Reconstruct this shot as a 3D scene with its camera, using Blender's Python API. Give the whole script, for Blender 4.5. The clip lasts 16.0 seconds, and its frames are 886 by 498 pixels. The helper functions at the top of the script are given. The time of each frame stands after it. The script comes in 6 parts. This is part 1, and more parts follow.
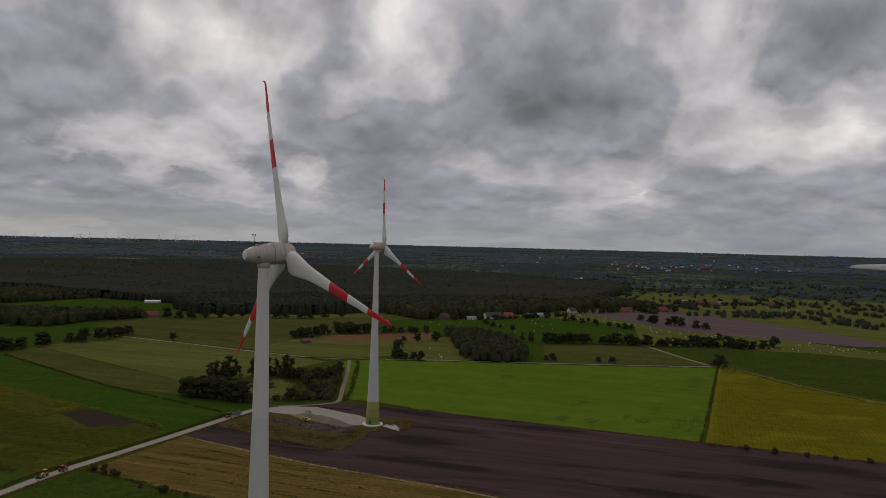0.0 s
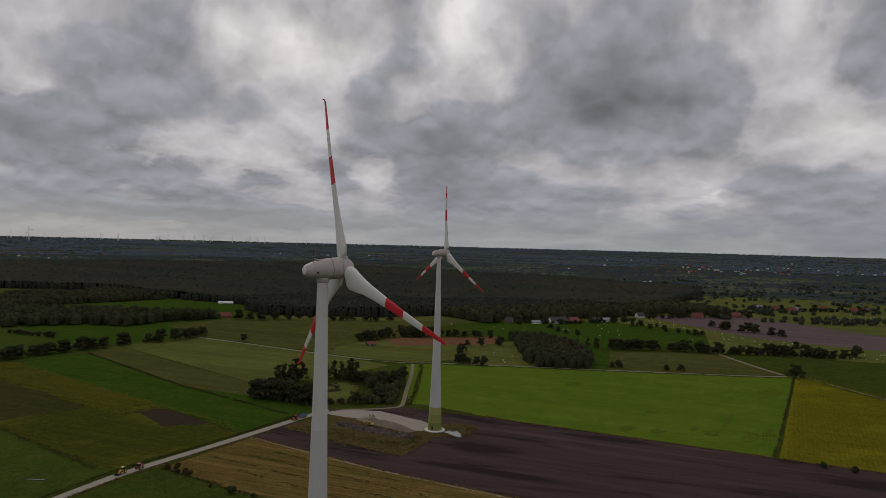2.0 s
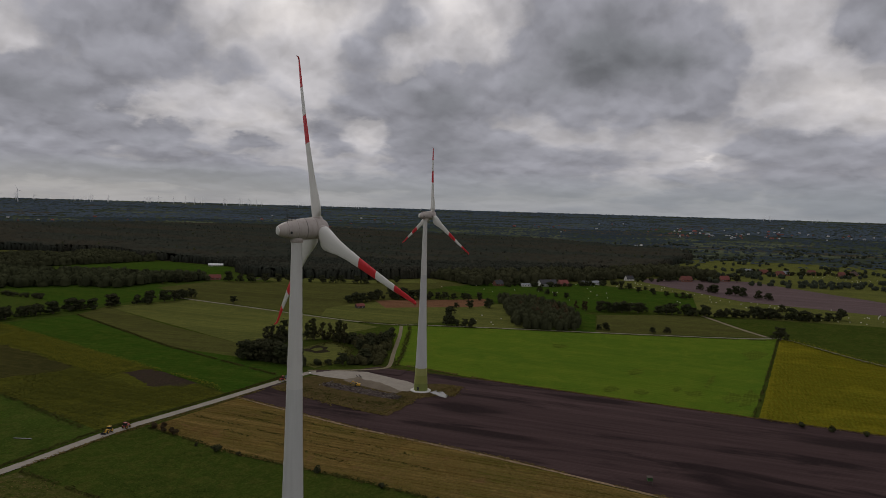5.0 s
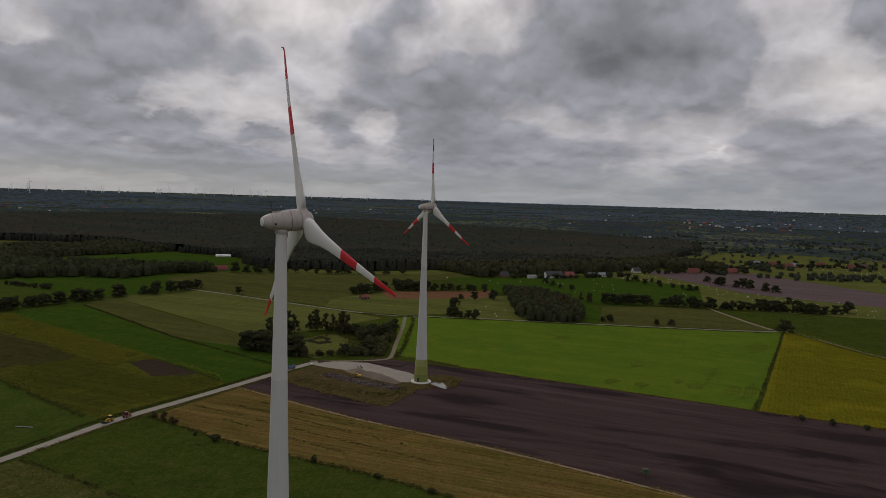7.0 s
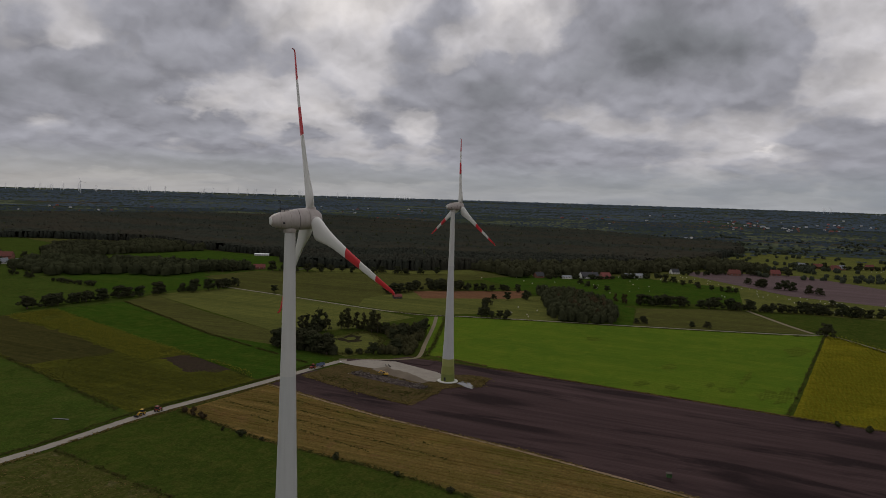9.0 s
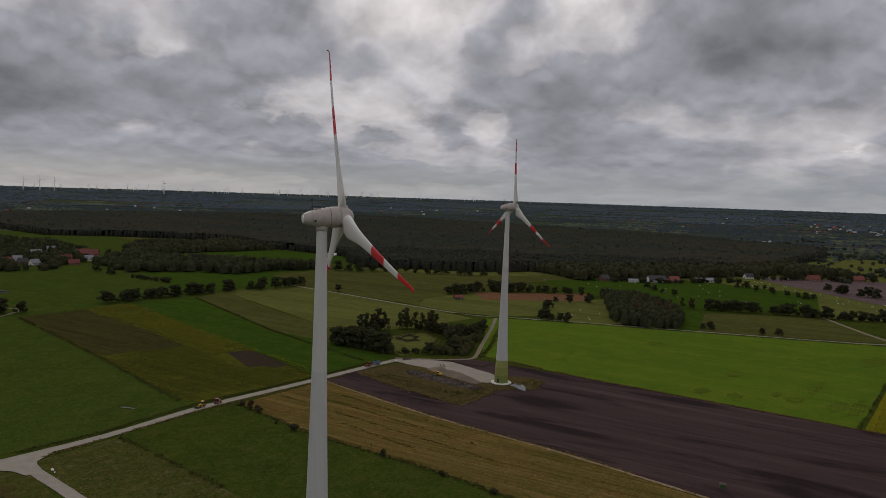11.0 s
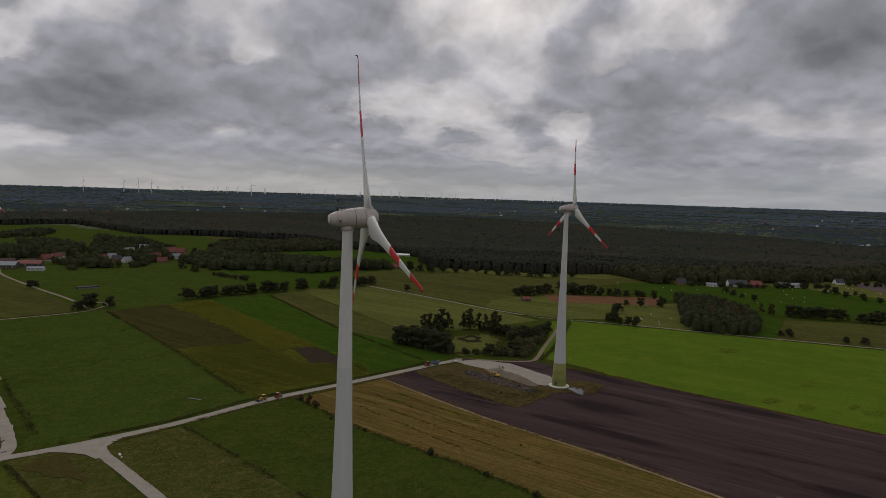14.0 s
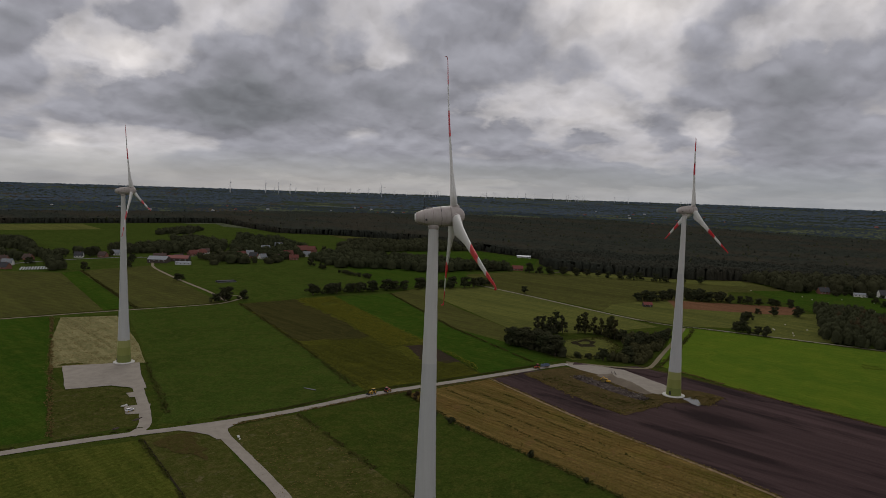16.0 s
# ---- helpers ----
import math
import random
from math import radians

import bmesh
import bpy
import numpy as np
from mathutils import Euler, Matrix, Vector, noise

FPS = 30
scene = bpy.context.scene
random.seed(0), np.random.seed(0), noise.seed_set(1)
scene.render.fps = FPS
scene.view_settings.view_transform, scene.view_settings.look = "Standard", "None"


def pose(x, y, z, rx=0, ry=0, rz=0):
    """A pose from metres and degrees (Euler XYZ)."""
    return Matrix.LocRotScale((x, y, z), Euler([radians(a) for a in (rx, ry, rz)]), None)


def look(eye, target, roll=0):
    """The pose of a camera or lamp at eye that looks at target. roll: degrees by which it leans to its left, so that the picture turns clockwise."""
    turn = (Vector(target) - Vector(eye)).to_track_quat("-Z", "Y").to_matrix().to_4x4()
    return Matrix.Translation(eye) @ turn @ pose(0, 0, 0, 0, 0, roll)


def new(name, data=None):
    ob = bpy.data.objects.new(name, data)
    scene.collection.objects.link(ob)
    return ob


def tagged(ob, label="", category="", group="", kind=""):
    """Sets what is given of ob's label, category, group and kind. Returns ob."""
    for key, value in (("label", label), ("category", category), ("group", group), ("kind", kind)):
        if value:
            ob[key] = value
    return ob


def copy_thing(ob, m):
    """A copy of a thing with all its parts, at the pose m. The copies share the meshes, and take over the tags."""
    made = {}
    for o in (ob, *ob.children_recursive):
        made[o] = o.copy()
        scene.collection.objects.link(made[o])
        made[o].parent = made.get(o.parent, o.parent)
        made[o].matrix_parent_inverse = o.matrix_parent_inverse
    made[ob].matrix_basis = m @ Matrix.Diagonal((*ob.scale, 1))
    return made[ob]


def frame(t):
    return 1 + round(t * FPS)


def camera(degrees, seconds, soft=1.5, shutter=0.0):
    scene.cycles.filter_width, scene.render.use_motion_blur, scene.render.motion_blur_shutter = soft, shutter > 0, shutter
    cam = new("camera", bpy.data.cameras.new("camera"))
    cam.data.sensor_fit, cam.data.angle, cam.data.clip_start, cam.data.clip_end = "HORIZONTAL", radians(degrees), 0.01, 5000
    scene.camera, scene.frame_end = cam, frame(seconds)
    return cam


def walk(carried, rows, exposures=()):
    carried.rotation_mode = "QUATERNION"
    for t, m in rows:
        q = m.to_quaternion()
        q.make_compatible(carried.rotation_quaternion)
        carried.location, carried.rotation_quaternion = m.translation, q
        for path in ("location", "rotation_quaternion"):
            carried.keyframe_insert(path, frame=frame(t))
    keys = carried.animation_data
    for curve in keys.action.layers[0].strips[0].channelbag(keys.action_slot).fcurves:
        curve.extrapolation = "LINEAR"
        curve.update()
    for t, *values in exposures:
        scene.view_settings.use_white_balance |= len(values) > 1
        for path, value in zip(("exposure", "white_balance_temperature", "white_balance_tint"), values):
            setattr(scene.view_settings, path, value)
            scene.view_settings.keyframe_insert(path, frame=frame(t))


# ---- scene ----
# camera: seconds, place, then yaw, pitch and lean in degrees
cam = camera(64.7, 16.0, soft=0.8)
PATH = [
    (0, -396.42, -158.30, 112.06, -73.634, -0.553, 1.449),
    (0.5, -396.38, -158.69, 113.37, -72.118, -0.562, 1.350),
    (1, -396.25, -159.27, 114.39, -69.250, -0.618, 1.410),
    (1.5, -395.96, -159.90, 115.03, -68.154, -0.582, 1.442),
    (2, -395.77, -160.29, 115.30, -68.257, -0.570, 1.460),
    (2.5, -395.55, -160.63, 115.33, -68.371, -0.550, 1.533),
    (3, -395.22, -160.98, 115.24, -68.488, -0.568, 1.547),
    (3.5, -394.82, -161.42, 115.00, -68.618, -1.104, 1.572),
    (4, -394.34, -162.04, 114.72, -68.742, -1.924, 1.653),
    (4.5, -393.96, -162.84, 114.61, -68.811, -2.750, 1.737),
    (5, -393.59, -163.88, 114.76, -68.912, -3.565, 1.679),
    (7.5, -390.80, -170.90, 115.11, -67.830, -4.408, 1.759),
    (8, -390.21, -172.61, 115.19, -67.267, -4.407, 1.688),
    (8.5, -389.49, -174.46, 115.19, -66.283, -4.392, 1.702),
    (9, -388.63, -176.40, 115.12, -64.869, -4.398, 1.767),
    (11.5, -383.37, -186.97, 114.70, -57.889, -4.457, 1.815),
    (12, -382.50, -188.73, 114.81, -56.744, -4.482, 1.780),
    (12.5, -381.54, -190.52, 114.93, -55.439, -4.500, 1.790),
    (13, -380.25, -192.75, 115.02, -53.862, -4.553, 1.776),
    (13.5, -378.97, -194.97, 115.08, -52.649, -4.562, 1.813),
    (14, -377.77, -197.06, 115.13, -52.542, -4.547, 1.795),
    (14.5, -376.57, -199.01, 115.09, -48.709, -4.650, 1.850),
    (15, -375.24, -200.89, 114.99, -45.548, -4.695, 1.861),
    (15.5, -373.54, -202.89, 114.87, -43.847, -4.715, 1.860),
    (16, -371.52, -205.09, 114.72, -42.171, -4.719, 1.893),
]


def aimed(x, y, z, yaw, pitch, lean):
    a, b = radians(yaw + 90), radians(pitch)
    way = Vector((math.cos(a) * math.cos(b), math.sin(a) * math.cos(b), math.sin(b)))
    return look((x, y, z), Vector((x, y, z)) + 10 * way, lean)


walk(cam, [(row[0], aimed(*row[1:])) for row in PATH], [(0, 0.1), (3, 0.1), (9, 0.17), (16, 0.2)])

# ---- sky and light ----
world = bpy.data.worlds.new("overcast_sky")
scene.world = world
world.use_nodes = True
WN, WL = world.node_tree.nodes, world.node_tree.links
WN.clear()


def wmath(op, a, b=None, c=None):
    n = WN.new("ShaderNodeMath")
    n.operation = op
    for k, v in enumerate((a, b, c)):
        if v is None:
            continue
        if isinstance(v, (int, float)):
            n.inputs[k].default_value = v
        else:
            WL.new(v, n.inputs[k])
    return n.outputs[0]


def wnoise(vec, scale, detail=8.0, rough=0.55, distortion=0.0):
    n = WN.new("ShaderNodeTexNoise")
    n.inputs["Scale"].default_value, n.inputs["Detail"].default_value = scale, detail
    n.inputs["Roughness"].default_value, n.inputs["Distortion"].default_value = rough, distortion
    WL.new(vec, n.inputs["Vector"])
    return n


def wcombine(x, y, z):
    n = WN.new("ShaderNodeCombineXYZ")
    for k, v in enumerate((x, y, z)):
        if isinstance(v, (int, float)):
            n.inputs[k].default_value = v
        else:
            WL.new(v, n.inputs[k])
    return n.outputs[0]


def wmix(fac, a, b):
    n = WN.new("ShaderNodeMix")
    n.data_type = "RGBA"
    if isinstance(fac, (int, float)):
        n.inputs[0].default_value = fac
    else:
        WL.new(fac, n.inputs[0])
    for sock, v in ((n.inputs[6], a), (n.inputs[7], b)):
        if isinstance(v, tuple):
            sock.default_value = (*v, 1)
        else:
            WL.new(v, sock)
    return n.outputs[2]


# clouds and breaks by their place in the sky: bearing, height, half width, half height (degrees), weight
DARK_EAST = [(5.9, 12.3, 5.5, 2.3, 0.4), (8.7, 15.8, 7.3, 3.7, 0.3), (1.5, 10.9, 2.7, 1.9, 0.3), (17.6, 4.5, 4.5, 1.9, 0.3), (-5.7, 4.8, 3.6, 1.6, 0.45), (0.1, 6.1, 3.6, 2.3, 0.15), (-13.3, 15.5, 5.9, 2.8, 0.7), (-11.2, 13.1, 2.7, 1.9, 0.3), (-13.5, 5.5, 3.6, 2.3, 0.3), (8.8, 3.8, 4.5, 1.4, 0.2), (-8.0, 2.2, 9.0, 1.0, 0.2), (2.0, 1.2, 9.0, 0.7, 0.15)]
DARK_MIDDLE = [(46.9, 12.5, 6.4, 5.1, 0.2), (42.6, 12.4, 5.5, 2.8, 0.12), (36.7, 10.8, 5.9, 1.9, 0.15), (47.8, 6.7, 1.8, 1.4, 0.35), (44.1, 4.8, 1.8, 0.8, 0.45), (47.5, 4.2, 2.3, 0.9, 0.3), (40.6, 5.9, 1.8, 1.4, 0.25), (36.4, 4.3, 2.0, 0.8, 0.45), (30.5, 5.4, 1.8, 1.2, 0.4), (26.5, 13.1, 2.7, 2.8, 0.08), (26.8, 7.8, 2.7, 1.9, 0.3), (21.4, 8.1, 3.6, 2.3, 0.45), (23.1, 4.4, 5.0, 1.9, 0.45), (11.3, 10.6, 7.7, 2.8, 0.6)]
DARK_WEST = [(78.1, 10.4, 4.1, 2.8, 0.6), (72.0, 11.8, 2.3, 1.4, 0.5), (61.8, 8.3, 7.7, 2.8, 0.45), (60.9, 5.7, 11.4, 2.1, 0.5), (68.5, 6.5, 6.8, 1.9, 0.35), (60.9, 3.1, 5.9, 1.9, 0.3), (52.1, 7.5, 2.7, 1.9, 0.4), (78.8, 3.3, 1.8, 1.4, 0.2), (44.0, 1.9, 9.0, 1.2, 0.6), (30.0, 1.4, 7.0, 0.7, 0.3), (60.0, 1.3, 9.0, 0.8, 0.2)]
BREAKS_EAST = [(38.1, 15.3, 5.0, 2.8, -0.5), (31.4, 15.7, 2.7, 2.3, -0.3), (21.1, 16.4, 2.7, 4.2, -0.45), (24.2, 11.1, 2.7, 2.3, -0.3), (43.6, 6.7, 2.7, 1.2, -0.35), (36.7, 6.6, 5.0, 1.9, -0.4), (26.8, 5.4, 1.8, 1.4, -0.4), (18.3, 13.5, 2.3, 3.7, -0.3), (-3.4, 16.1, 2.3, 2.8, -0.4), (-9.9, 8.0, 3.2, 1.9, -0.22), (-5.2, 11.1, 3.6, 1.9, -0.3), (-14.5, 8.6, 1.8, 1.2, -0.5), (0.9, 3.8, 0.7, 0.4, -0.4), (17.1, 3.1, 0.5, 0.3, -0.3), (-7.4, 15.8, 2.7, 1.9, -0.2)]
BREAKS_WEST = [(75.3, 11.0, 1.4, 1.9, -0.4), (71.2, 9.1, 3.6, 1.9, -0.5), (74.9, 8.3, 2.7, 2.3, -0.3), (52.1, 10.5, 1.8, 1.4, -0.3), (76.4, 3.1, 1.8, 0.9, -0.35), (64.4, 11.8, 3.6, 1.9, -0.1), (74.6, 1.6, 4.5, 0.9, -0.15)]
tc = WN.new("ShaderNodeTexCoord")
sep = WN.new("ShaderNodeSeparateXYZ")
WL.new(tc.outputs["Generated"], sep.inputs[0])
dx, dy, dz = sep.outputs
azim = wmath("MULTIPLY", wmath("ARCTAN2", dy, dx), 57.2958)
elev = wmath("MULTIPLY", wmath("ARCSINE", dz), 57.2958)


def spread(el):
    """Height on the cloud deck: heaps lie flatter and closer together towards the horizon."""
    return wmath("MULTIPLY", wmath("LOGARITHM", wmath("ADD", wmath("MAXIMUM", el, -2.0), 4.0), 2.718), 4.1)


def on_deck(shift, seed, roll=0.0):
    return wcombine(wmath("ADD", wmath("MULTIPLY", azim, 0.205), roll), wmath("ADD", spread(elev), shift), seed)


def push(col, k, amount):
    return wmath("MULTIPLY", wmath("SUBTRACT", col.outputs[k], 0.5), amount)


def split(n):
    s = WN.new("ShaderNodeSeparateColor")
    WL.new(n.outputs["Color"], s.inputs[0])
    return s


# wandering and curling of the cloud edges
coarse, fine = split(wnoise(on_deck(0.0, 3.0), 0.55, 3, 0.5)), split(wnoise(on_deck(0.0, 9.0), 1.8, 5, 0.55))
az_w = wmath("ADD", azim, wmath("ADD", push(coarse, 0, 7.0), push(fine, 0, 3.4)))
el_w = wmath("ADD", elev, wmath("ADD", push(coarse, 1, 3.6), push(fine, 1, 2.4)))


def bank(total, az, el, wide, high, dark):
    """Adds a cloud (dark above 0) or a break in the cloud (below 0) at a bearing and height in degrees."""
    u = wmath("MULTIPLY", wmath("SUBTRACT", az_w, az), 1.0 / wide)
    v = wmath("MULTIPLY", wmath("SUBTRACT", el_w, el), 1.0 / high)
    r = wmath("ADD", wmath("MULTIPLY", u, u), wmath("MULTIPLY", v, v))
    return wmath("ADD", total, wmath("MULTIPLY", wmath("POWER", 2.718, wmath("MULTIPLY", r, -1.0)), dark))


def billows(shift):
    """Rounded heaps at three sizes, with soft fibrous cloud between them."""
    curl = wcombine(wmath("ADD", wmath("MULTIPLY", azim, 0.205), push(fine, 2, 0.5)), wmath("ADD", spread(elev), wmath("ADD", push(fine, 1, 0.5), shift)), 2.0)
    v = WN.new("ShaderNodeTexVoronoi")
    v.feature, v.normalize = "SMOOTH_F1", True
    v.inputs["Scale"].default_value, v.inputs["Detail"].default_value = 0.95, 3.2
    v.inputs["Roughness"].default_value, v.inputs["Smoothness"].default_value = 0.5, 0.5
    WL.new(curl, v.inputs["Vector"])
    heap = wmath("SUBTRACT", 0.55, v.outputs["Distance"])
    soft = wmath("SUBTRACT", wnoise(on_deck(shift, 1.0), 0.45, 8, 0.51).outputs[0], 0.5)
    return wmath("ADD", wmath("MULTIPLY", heap, 1.15), wmath("MULTIPLY", soft, 0.8))


body = billows(0.0)
# a heap is lit from above and behind, so its upper rim is pale and its belly dim
lit = wmath("SUBTRACT", body, billows(0.26))
dark = wmath("ADD", body, -0.23)
for row in DARK_EAST + DARK_MIDDLE + DARK_WEST:
    dark = bank(dark, *row)
for az, el, wide, high, deep in BREAKS_EAST + BREAKS_WEST:
    dark = bank(dark, az, el, wide, high, 0.75 * deep)


def step(fac, lo, hi):
    n = WN.new("ShaderNodeMapRange")
    n.interpolation_type = "SMOOTHSTEP"
    n.inputs[1].default_value, n.inputs[2].default_value = lo, hi
    WL.new(fac, n.inputs[0])
    return n.outputs[0]


clouds = wmix(step(dark, -0.42, 0.03), (0.64, 0.605, 0.595), (0.385, 0.372, 0.385))
clouds = wmix(step(dark, 0.04, 0.27), clouds, (0.228, 0.228, 0.255))
clouds = wmix(step(dark, 0.34, 0.95), clouds, (0.137, 0.141, 0.154))
gain = wmath("MINIMUM", wmath("MAXIMUM", wmath("ADD", 1.0, wmath("MULTIPLY", lit, 1.6)), 0.78), 1.45)
shaded = WN.new("ShaderNodeVectorMath")
shaded.operation = "SCALE"
WL.new(clouds, shaded.inputs[0])
WL.new(gain, shaded.inputs["Scale"])
clouds = shaded.outputs[0]
sky = WN.new("ShaderNodeTexSky")
sky.sky_type = "NISHITA"
sky.sun_disc = False
SUN_EL, SUN_AZ = 38.0, 60.0
sky.sun_elevation, sky.sun_rotation = radians(SUN_EL), radians(90 - SUN_AZ)
WL.new(tc.outputs["Generated"], sky.inputs[0])
blue = wmix(1.0, (0, 0, 0), sky.outputs[0])
thin = WN.new("ShaderNodeVectorMath")
thin.operation = "SCALE"
WL.new(blue, thin.inputs[0])
thin.inputs["Scale"].default_value = 0.06
low = wmath("SMOOTH_MIN", wmath("MAXIMUM", wmath("SUBTRACT", 1.0, wmath("MULTIPLY", wmath("ABSOLUTE", elev), 0.33)), 0.0), 0.7, 0.2)
veil = wmix(0.15, (0.185, 0.21, 0.24), thin.outputs[0])
above = wmix(low, clouds, veil)
bg = WN.new("ShaderNodeBackground")
WL.new(above, bg.inputs[0])
bg.inputs[1].default_value = 1.15
wout = WN.new("ShaderNodeOutputWorld")
WL.new(bg.outputs[0], wout.inputs[0])

sun_data = bpy.data.lights.new("sun", "SUN")
sun_data.energy, sun_data.angle, sun_data.color = 0.6, radians(30), (1.0, 0.96, 0.9)
sun = new("sun", sun_data)
sun.matrix_world = look((0, 0, 400), Vector((0, 0, 400)) - Vector((math.cos(radians(SUN_AZ)) * math.cos(radians(SUN_EL)), math.sin(radians(SUN_AZ)) * math.cos(radians(SUN_EL)), math.sin(radians(SUN_EL)))))

# ---- materials ----


class Mat:
    """A node material with short hands for the usual nodes; coordinates are the object's own metres."""

    def __init__(self, name, rough=0.9, metal=0.0, spec=0.2):
        self.m = bpy.data.materials.new(name)
        self.m.use_nodes = True
        self.n, self.l = self.m.node_tree.nodes, self.m.node_tree.links
        self.b = self.n["Principled BSDF"]
        self.b.inputs["Roughness"].default_value, self.b.inputs["Metallic"].default_value = rough, metal
        self.b.inputs["Specular IOR Level"].default_value = spec
        self.co = self.n.new("ShaderNodeTexCoord").outputs["Object"]

    def turned(self, deg, sx=1.0, sy=1.0, sz=1.0):
        m = self.n.new("ShaderNodeMapping")
        m.inputs["Rotation"].default_value = (0, 0, radians(deg))
        m.inputs["Scale"].default_value = (sx, sy, sz)
        self.l.new(self.co, m.inputs[0])
        return m.outputs[0]

    def noise(self, size, detail=4.0, rough=0.6, vec=None, distortion=0.0):
        t = self.n.new("ShaderNodeTexNoise")
        t.inputs["Scale"].default_value, t.inputs["Detail"].default_value = 1.0 / size, detail
        t.inputs["Roughness"].default_value, t.inputs["Distortion"].default_value = rough, distortion
        self.l.new(vec if vec is not None else self.co, t.inputs["Vector"])
        return t.outputs[0]

    def wave(self, size, deg, distortion=1.0, scale=0.6):
        t = self.n.new("ShaderNodeTexWave")
        t.inputs["Scale"].default_value = 0.314 / size
        t.inputs["Distortion"].default_value, t.inputs["Detail"].default_value = distortion, 2.0
        t.inputs["Detail Scale"].default_value = scale
        self.l.new(self.turned(deg), t.inputs["Vector"])
        return t.outputs["Fac"]

    def band(self, fac, lo, hi):
        r = self.n.new("ShaderNodeMapRange")
        r.inputs[1].default_value, r.inputs[2].default_value = lo, hi
        self.l.new(fac, r.inputs[0])
        return r.outputs[0]

    def times(self, a, b):
        r = self.n.new("ShaderNodeMath")
        r.operation = "MULTIPLY"
        for k, v in enumerate((a, b)):
            if isinstance(v, (int, float)):
                r.inputs[k].default_value = v
            else:
                self.l.new(v, r.inputs[k])
        return r.outputs[0]

    def mix(self, fac, a, b):
        x = self.n.new("ShaderNodeMix")
        x.data_type = "RGBA"
        if isinstance(fac, (int, float)):
            x.inputs[0].default_value = fac
        else:
            self.l.new(fac, x.inputs[0])
        for s, v in ((x.inputs[6], a), (x.inputs[7], b)):
            if isinstance(v, tuple):
                s.default_value = (*v, 1)
            else:
                self.l.new(v, s)
        return x.outputs[2]

    def bump(self, height, strength, dist):
        b = self.n.new("ShaderNodeBump")
        b.inputs["Strength"].default_value, b.inputs["Distance"].default_value = strength, dist
        self.l.new(height, b.inputs["Height"])
        self.l.new(b.outputs[0], self.b.inputs["Normal"])

    def done(self, colour):
        if isinstance(colour, tuple):
            self.b.inputs["Base Color"].default_value = (*colour, 1)
        else:
            self.l.new(colour, self.b.inputs["Base Color"])
        return self.m


def tint(c, k):
    return tuple(min(1.0, v * k) for v in c)


def meadow(name, base, alt, third, rows=None, patch=26.0, row_strength=0.35, bare=None, blot=0.0, clumpy=0.42):
    """Grass or a crop: tone at field, 5 m and 0.6 m scale, with rows (size, bearing) where it was mown or drilled."""
    s = Mat(name, rough=1.0, spec=0.0)
    base, alt, third = ((r * 0.97, g * 0.87, b * 0.98) for r, g, b in (base, alt, third))
    c = s.mix(s.band(s.noise(patch, 6, 0.66, distortion=0.5), 0.40, 0.60), base, alt)
    c = s.mix(s.band(s.noise(patch * 0.22, 6, 0.68, distortion=0.8), 0.46, 0.68), c, third)
    if rows:
        w = s.wave(rows[0], rows[1], 1.2)
        c = s.mix(s.times(s.band(w, 0.30, 0.75), row_strength), c, tint(base, 0.5))
        streak = s.noise(rows[0] * 1.6, 5, 0.65, s.turned(rows[1], 1.0, 0.035))
        c = s.mix(s.times(s.band(streak, 0.44, 0.62), row_strength * 1.3), c, tint(third, 1.3))
        streak = s.noise(rows[0] * 3.1, 4, 0.6, s.turned(rows[1] + 1, 1.0, 0.06))
        c = s.mix(s.times(s.band(streak, 0.50, 0.66), row_strength), c, tint(alt, 0.62))
    if bare:
        c = s.mix(s.band(s.noise(patch * 0.4, 7, 0.72, distortion=0.6), 0.58, 0.68), c, bare)
    if blot:
        c = s.mix(s.times(s.band(s.noise(13, 7, 0.7, distortion=1.2), 0.61, 0.68), blot), c, tint(alt, 0.4))
    clump = s.noise(3.0, 7, 0.80)
    c = s.mix(s.times(s.band(clump, 0.48, 0.66), clumpy), c, tint(base, 0.40))
    c = s.mix(s.times(s.band(clump, 0.47, 0.30), clumpy * 0.85), c, tint(third, 1.4))
    fine = s.noise(1.1, 6, 0.8)
    c = s.mix(s.times(s.band(fine, 0.44, 0.64), 0.6), c, tint(base, 0.5))
    c = s.mix(s.times(s.band(fine, 0.46, 0.34), 0.35), c, tint(third, 1.35))
    s.bump(clump, clumpy, 0.8)
    return s.done(c)


def plain(name, colour, rough=0.6, metal=0.0, spec=0.3, grime=0.25, size=0.8):
    s = Mat(name, rough, metal, spec)
    c = s.mix(s.times(s.band(s.noise(size, 5, 0.65), 0.4, 0.75), grime), colour, tint(colour, 0.55))
    return s.done(c)


M = {}
M["pasture"] = meadow("pasture", (0.047, 0.083, 0.0125), (0.038, 0.066, 0.0105), (0.069, 0.090, 0.0170), patch=38)
M["pasture_dark"] = meadow("pasture_dark", (0.043, 0.071, 0.0105), (0.034, 0.057, 0.0090), (0.066, 0.079, 0.0150), patch=30)
M["lush"] = meadow("lush_grass", (0.033, 0.080, 0.0085), (0.030, 0.068, 0.0078), (0.058, 0.088, 0.0118), rows=(6.0, -17), patch=50, row_strength=0.2)
M["sown"] = meadow("young_crop", (0.088, 0.154, 0.0140), (0.068, 0.134, 0.0130), (0.112, 0.166, 0.0170), rows=(5.0, 4), patch=80, row_strength=0.12, blot=0.5, clumpy=0.16)
M["maize_ripe"] = meadow("ripe_maize", (0.146, 0.148, 0.0100), (0.118, 0.132, 0.0100), (0.180, 0.164, 0.0140), rows=(2.6, -85), patch=40, row_strength=0.35)
